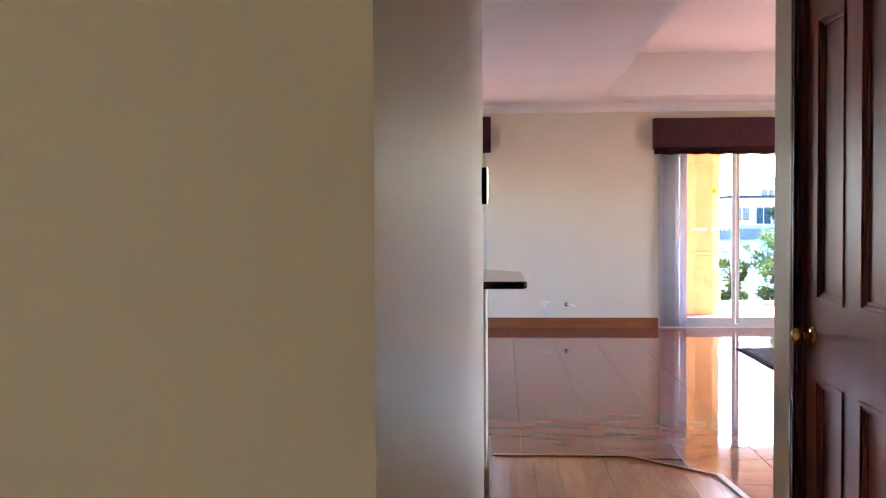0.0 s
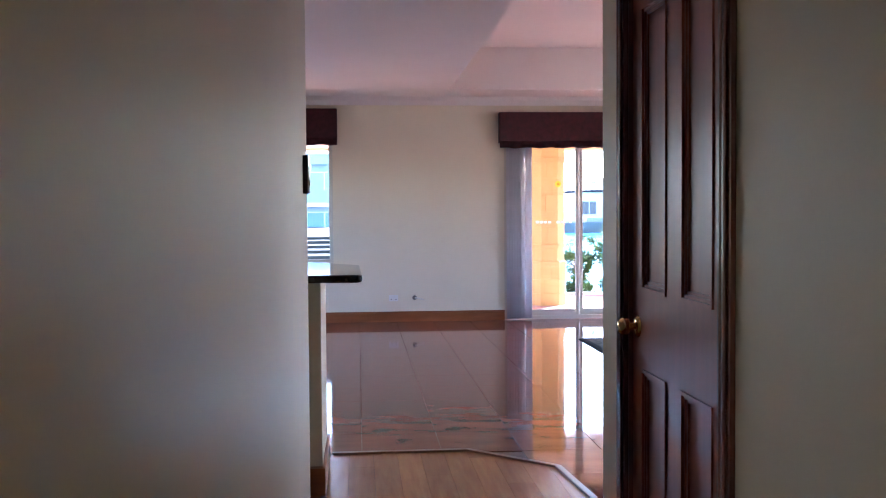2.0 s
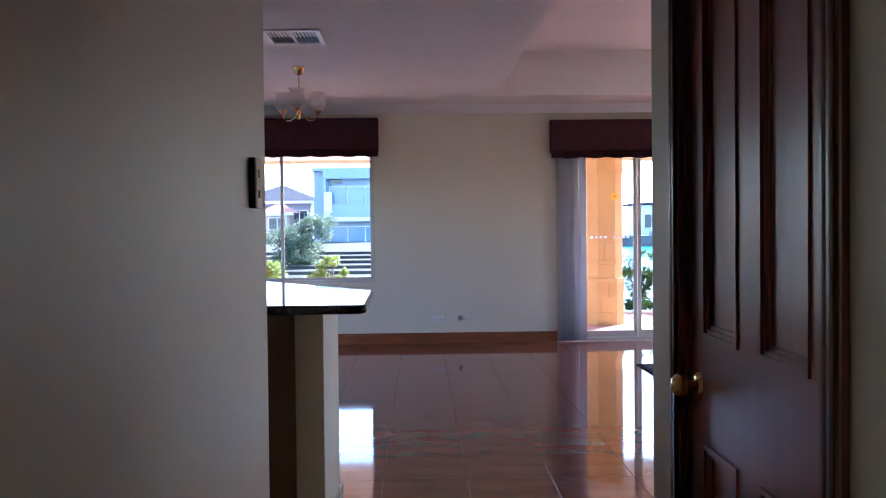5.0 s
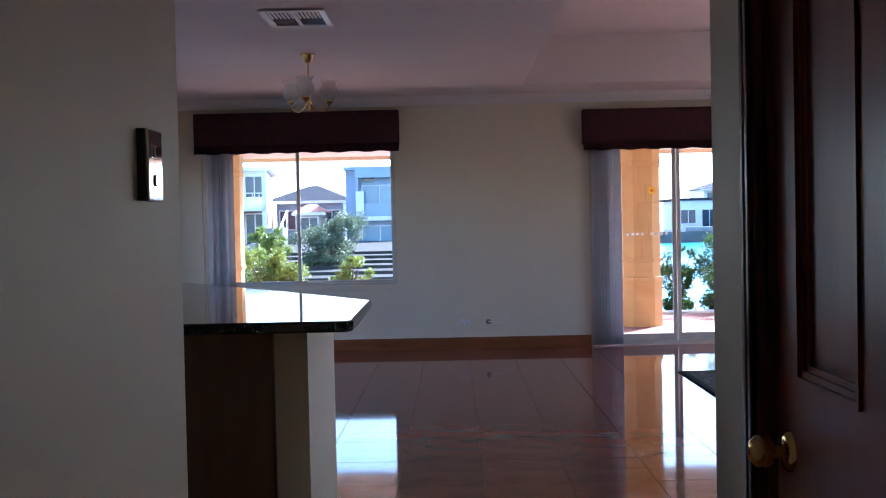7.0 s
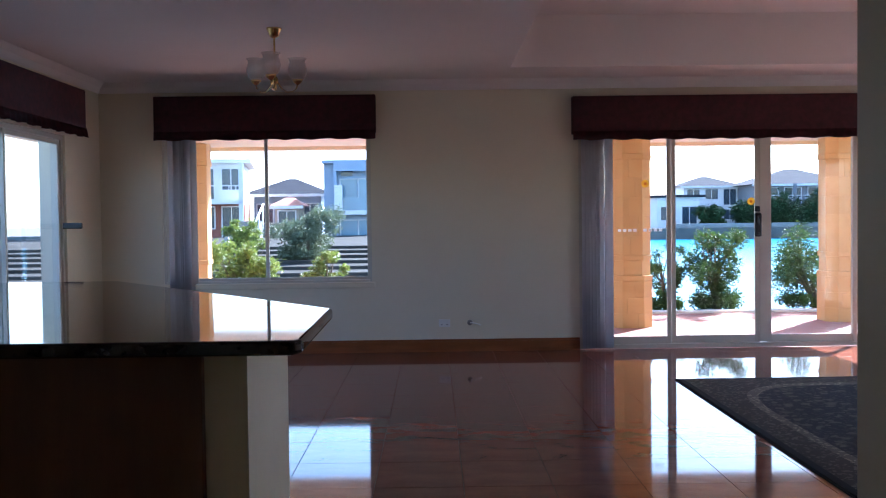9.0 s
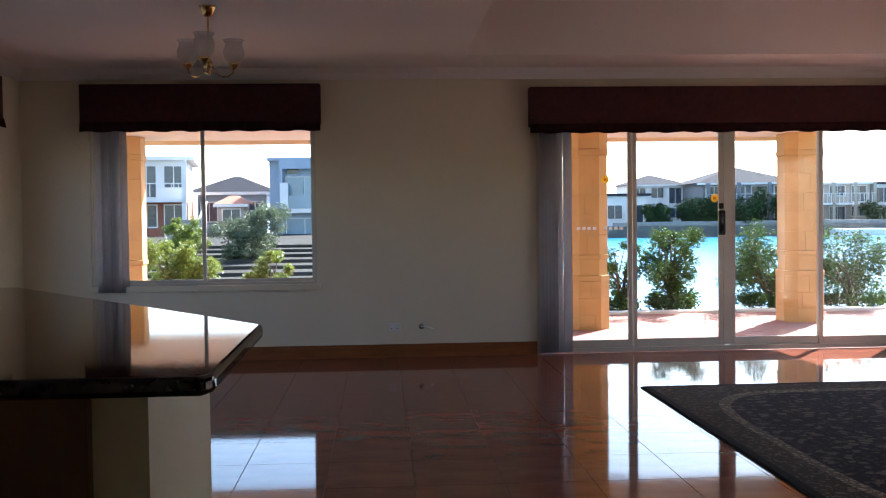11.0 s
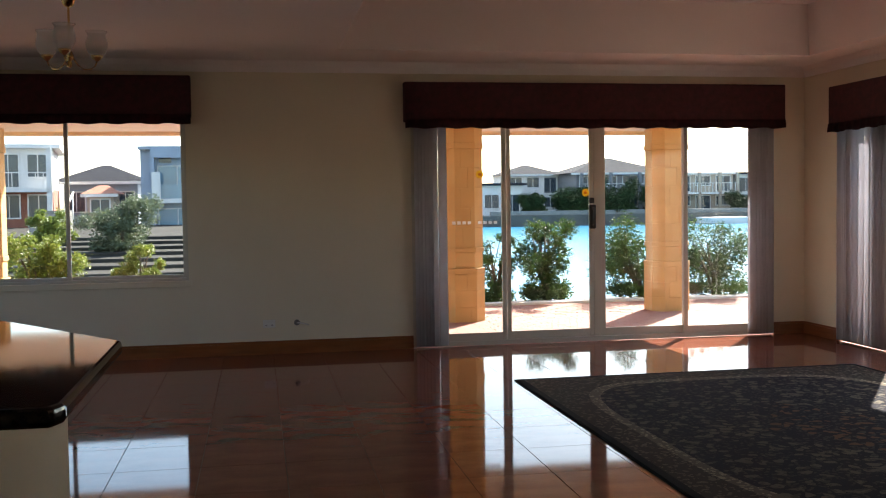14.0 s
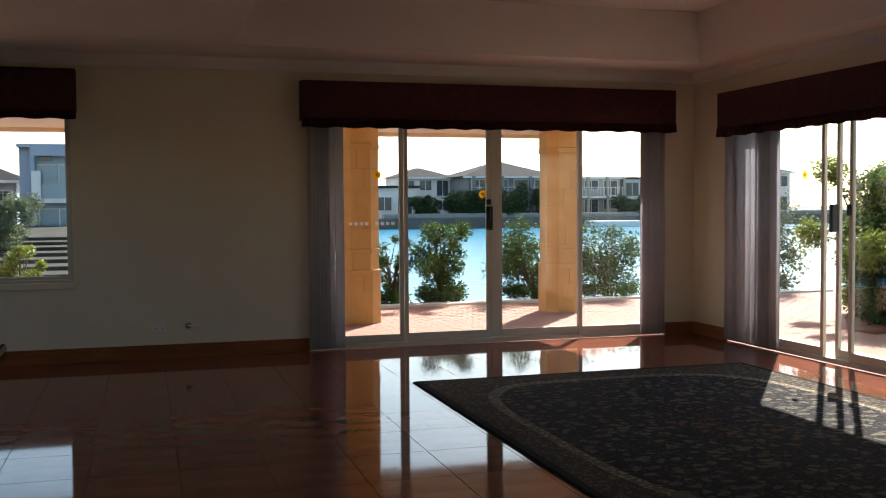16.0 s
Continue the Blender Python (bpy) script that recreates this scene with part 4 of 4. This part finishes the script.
for (ax_, ay_), (bx_, by_) in zip(edge_pts, edge_pts[1:]):
    d = Vector((bx_ - ax_, by_ - ay_, 0))
    nn = Vector((-d.y, d.x, 0)).normalized() * 0.018
    e = d.normalized() * 0.004
    st = [(ax_ + nn.x - e.x, ay_ + nn.y - e.y), (ax_ - nn.x - e.x, ay_ - nn.y - e.y), (bx_ - nn.x + e.x, by_ - nn.y + e.y), (bx_ + nn.x + e.x, by_ + nn.y + e.y)]
    struct("floor_trim", prism(bmesh.new(), st, 0.0, 0.016, bevel=0.004), TRIMWOOD, "raised timber trim between planks and tiles", "trim")

# ---- floor tiles ----
PX, PY, OX, OY = 0.4475, 0.5280, 0.008, -2.505


def tile_mesh(name, w, d, h, c, material):
    bm = bmesh.new()
    lo_, hi_ = [bm.verts.new((sx * w / 2, sy * d / 2, -h)) for sx, sy in ((-1, -1), (1, -1), (1, 1), (-1, 1))], []
    mid = [bm.verts.new((sx * w / 2, sy * d / 2, -c)) for sx, sy in ((-1, -1), (1, -1), (1, 1), (-1, 1))]
    hi_ = [bm.verts.new((sx * (w / 2 - c), sy * (d / 2 - c), 0)) for sx, sy in ((-1, -1), (1, -1), (1, 1), (-1, 1))]
    for a, b in ((lo_, mid), (mid, hi_)):
        for i in range(4):
            bm.faces.new((a[i], a[(i + 1) % 4], b[(i + 1) % 4], b[i]))
    bm.faces.new(hi_)
    me = bpy.data.meshes.new(name)
    bm.to_mesh(me)
    bm.free()
    me.materials.append(material)
    return me


ft = tagged(new("floor_tiles"), "polished terracotta coloured porcelain tile floor", "floor", kind="structure")
tm = tile_mesh("tile", PX - 0.003, PY - 0.003, 0.006, 0.0008, TILE)
REST = bmesh.new()
for i in range(-11, 10):
    for j in range(-13, 5):
        cx, cy = OX + PX * (i + 0.5), OY + PY * (j + 0.5)
        x0, x1, y0, y1 = max(cx - PX / 2, XL), min(cx + PX / 2, XR), max(cy - PY / 2, -8.97), min(cy + PY / 2, 0)
        if x1 - x0 < 0.02 or y1 - y0 < 0.02:
            continue
        if x1 < -0.5 and y0 < -6.3 or x1 < -2.3 and y1 < -5.9:
            hall = True
        else:
            hall = False
        whole = x1 - x0 > PX - 0.01 and y1 - y0 > PY - 0.01
        if whole and not hall:
            o = new("tile", tm)
            o.parent = ft
            o.matrix_basis = pose(cx, cy, 0, 0, 0, 0)
        elif not hall or x1 > -0.7 or y1 > -6.7:
            box(REST, x0 + 0.002, x1 - 0.002, y0 + 0.002, y1 - 0.002, -0.006, 0.0)
part("tile_rest", REST, TILE, ft, kind="stuff")

# ---- terrace brick paving ----
pv = tagged(new("pavement"), "red clay brick paving of the terrace", "pavement", kind="structure")
bmesh_rest = bmesh.new()
bk = tile_mesh("brick", 0.224, 0.109, 0.03, 0.004, BRICKP)
count = 0
for j in range(38):
    for i in range(-20, 42):
        x, y = 0.23 * i + (0.115 if j % 2 else 0), 0.31 + 0.1155 * j
        if 0.2 < x < 4.6 and y > 3.1 and count < 300:
            o = new("brick", bk)
            o.parent = pv
            o.matrix_basis = pose(x, y, -0.10 + 0.002 * math.sin(i * 3.1 + j * 1.7))
            count += 1
        else:
            box(bmesh_rest, x - 0.112, x + 0.112, y - 0.0545, y + 0.0545, -0.125, -0.10)
part("brick_rest", bmesh_rest, BRICKP, pv, kind="stuff")
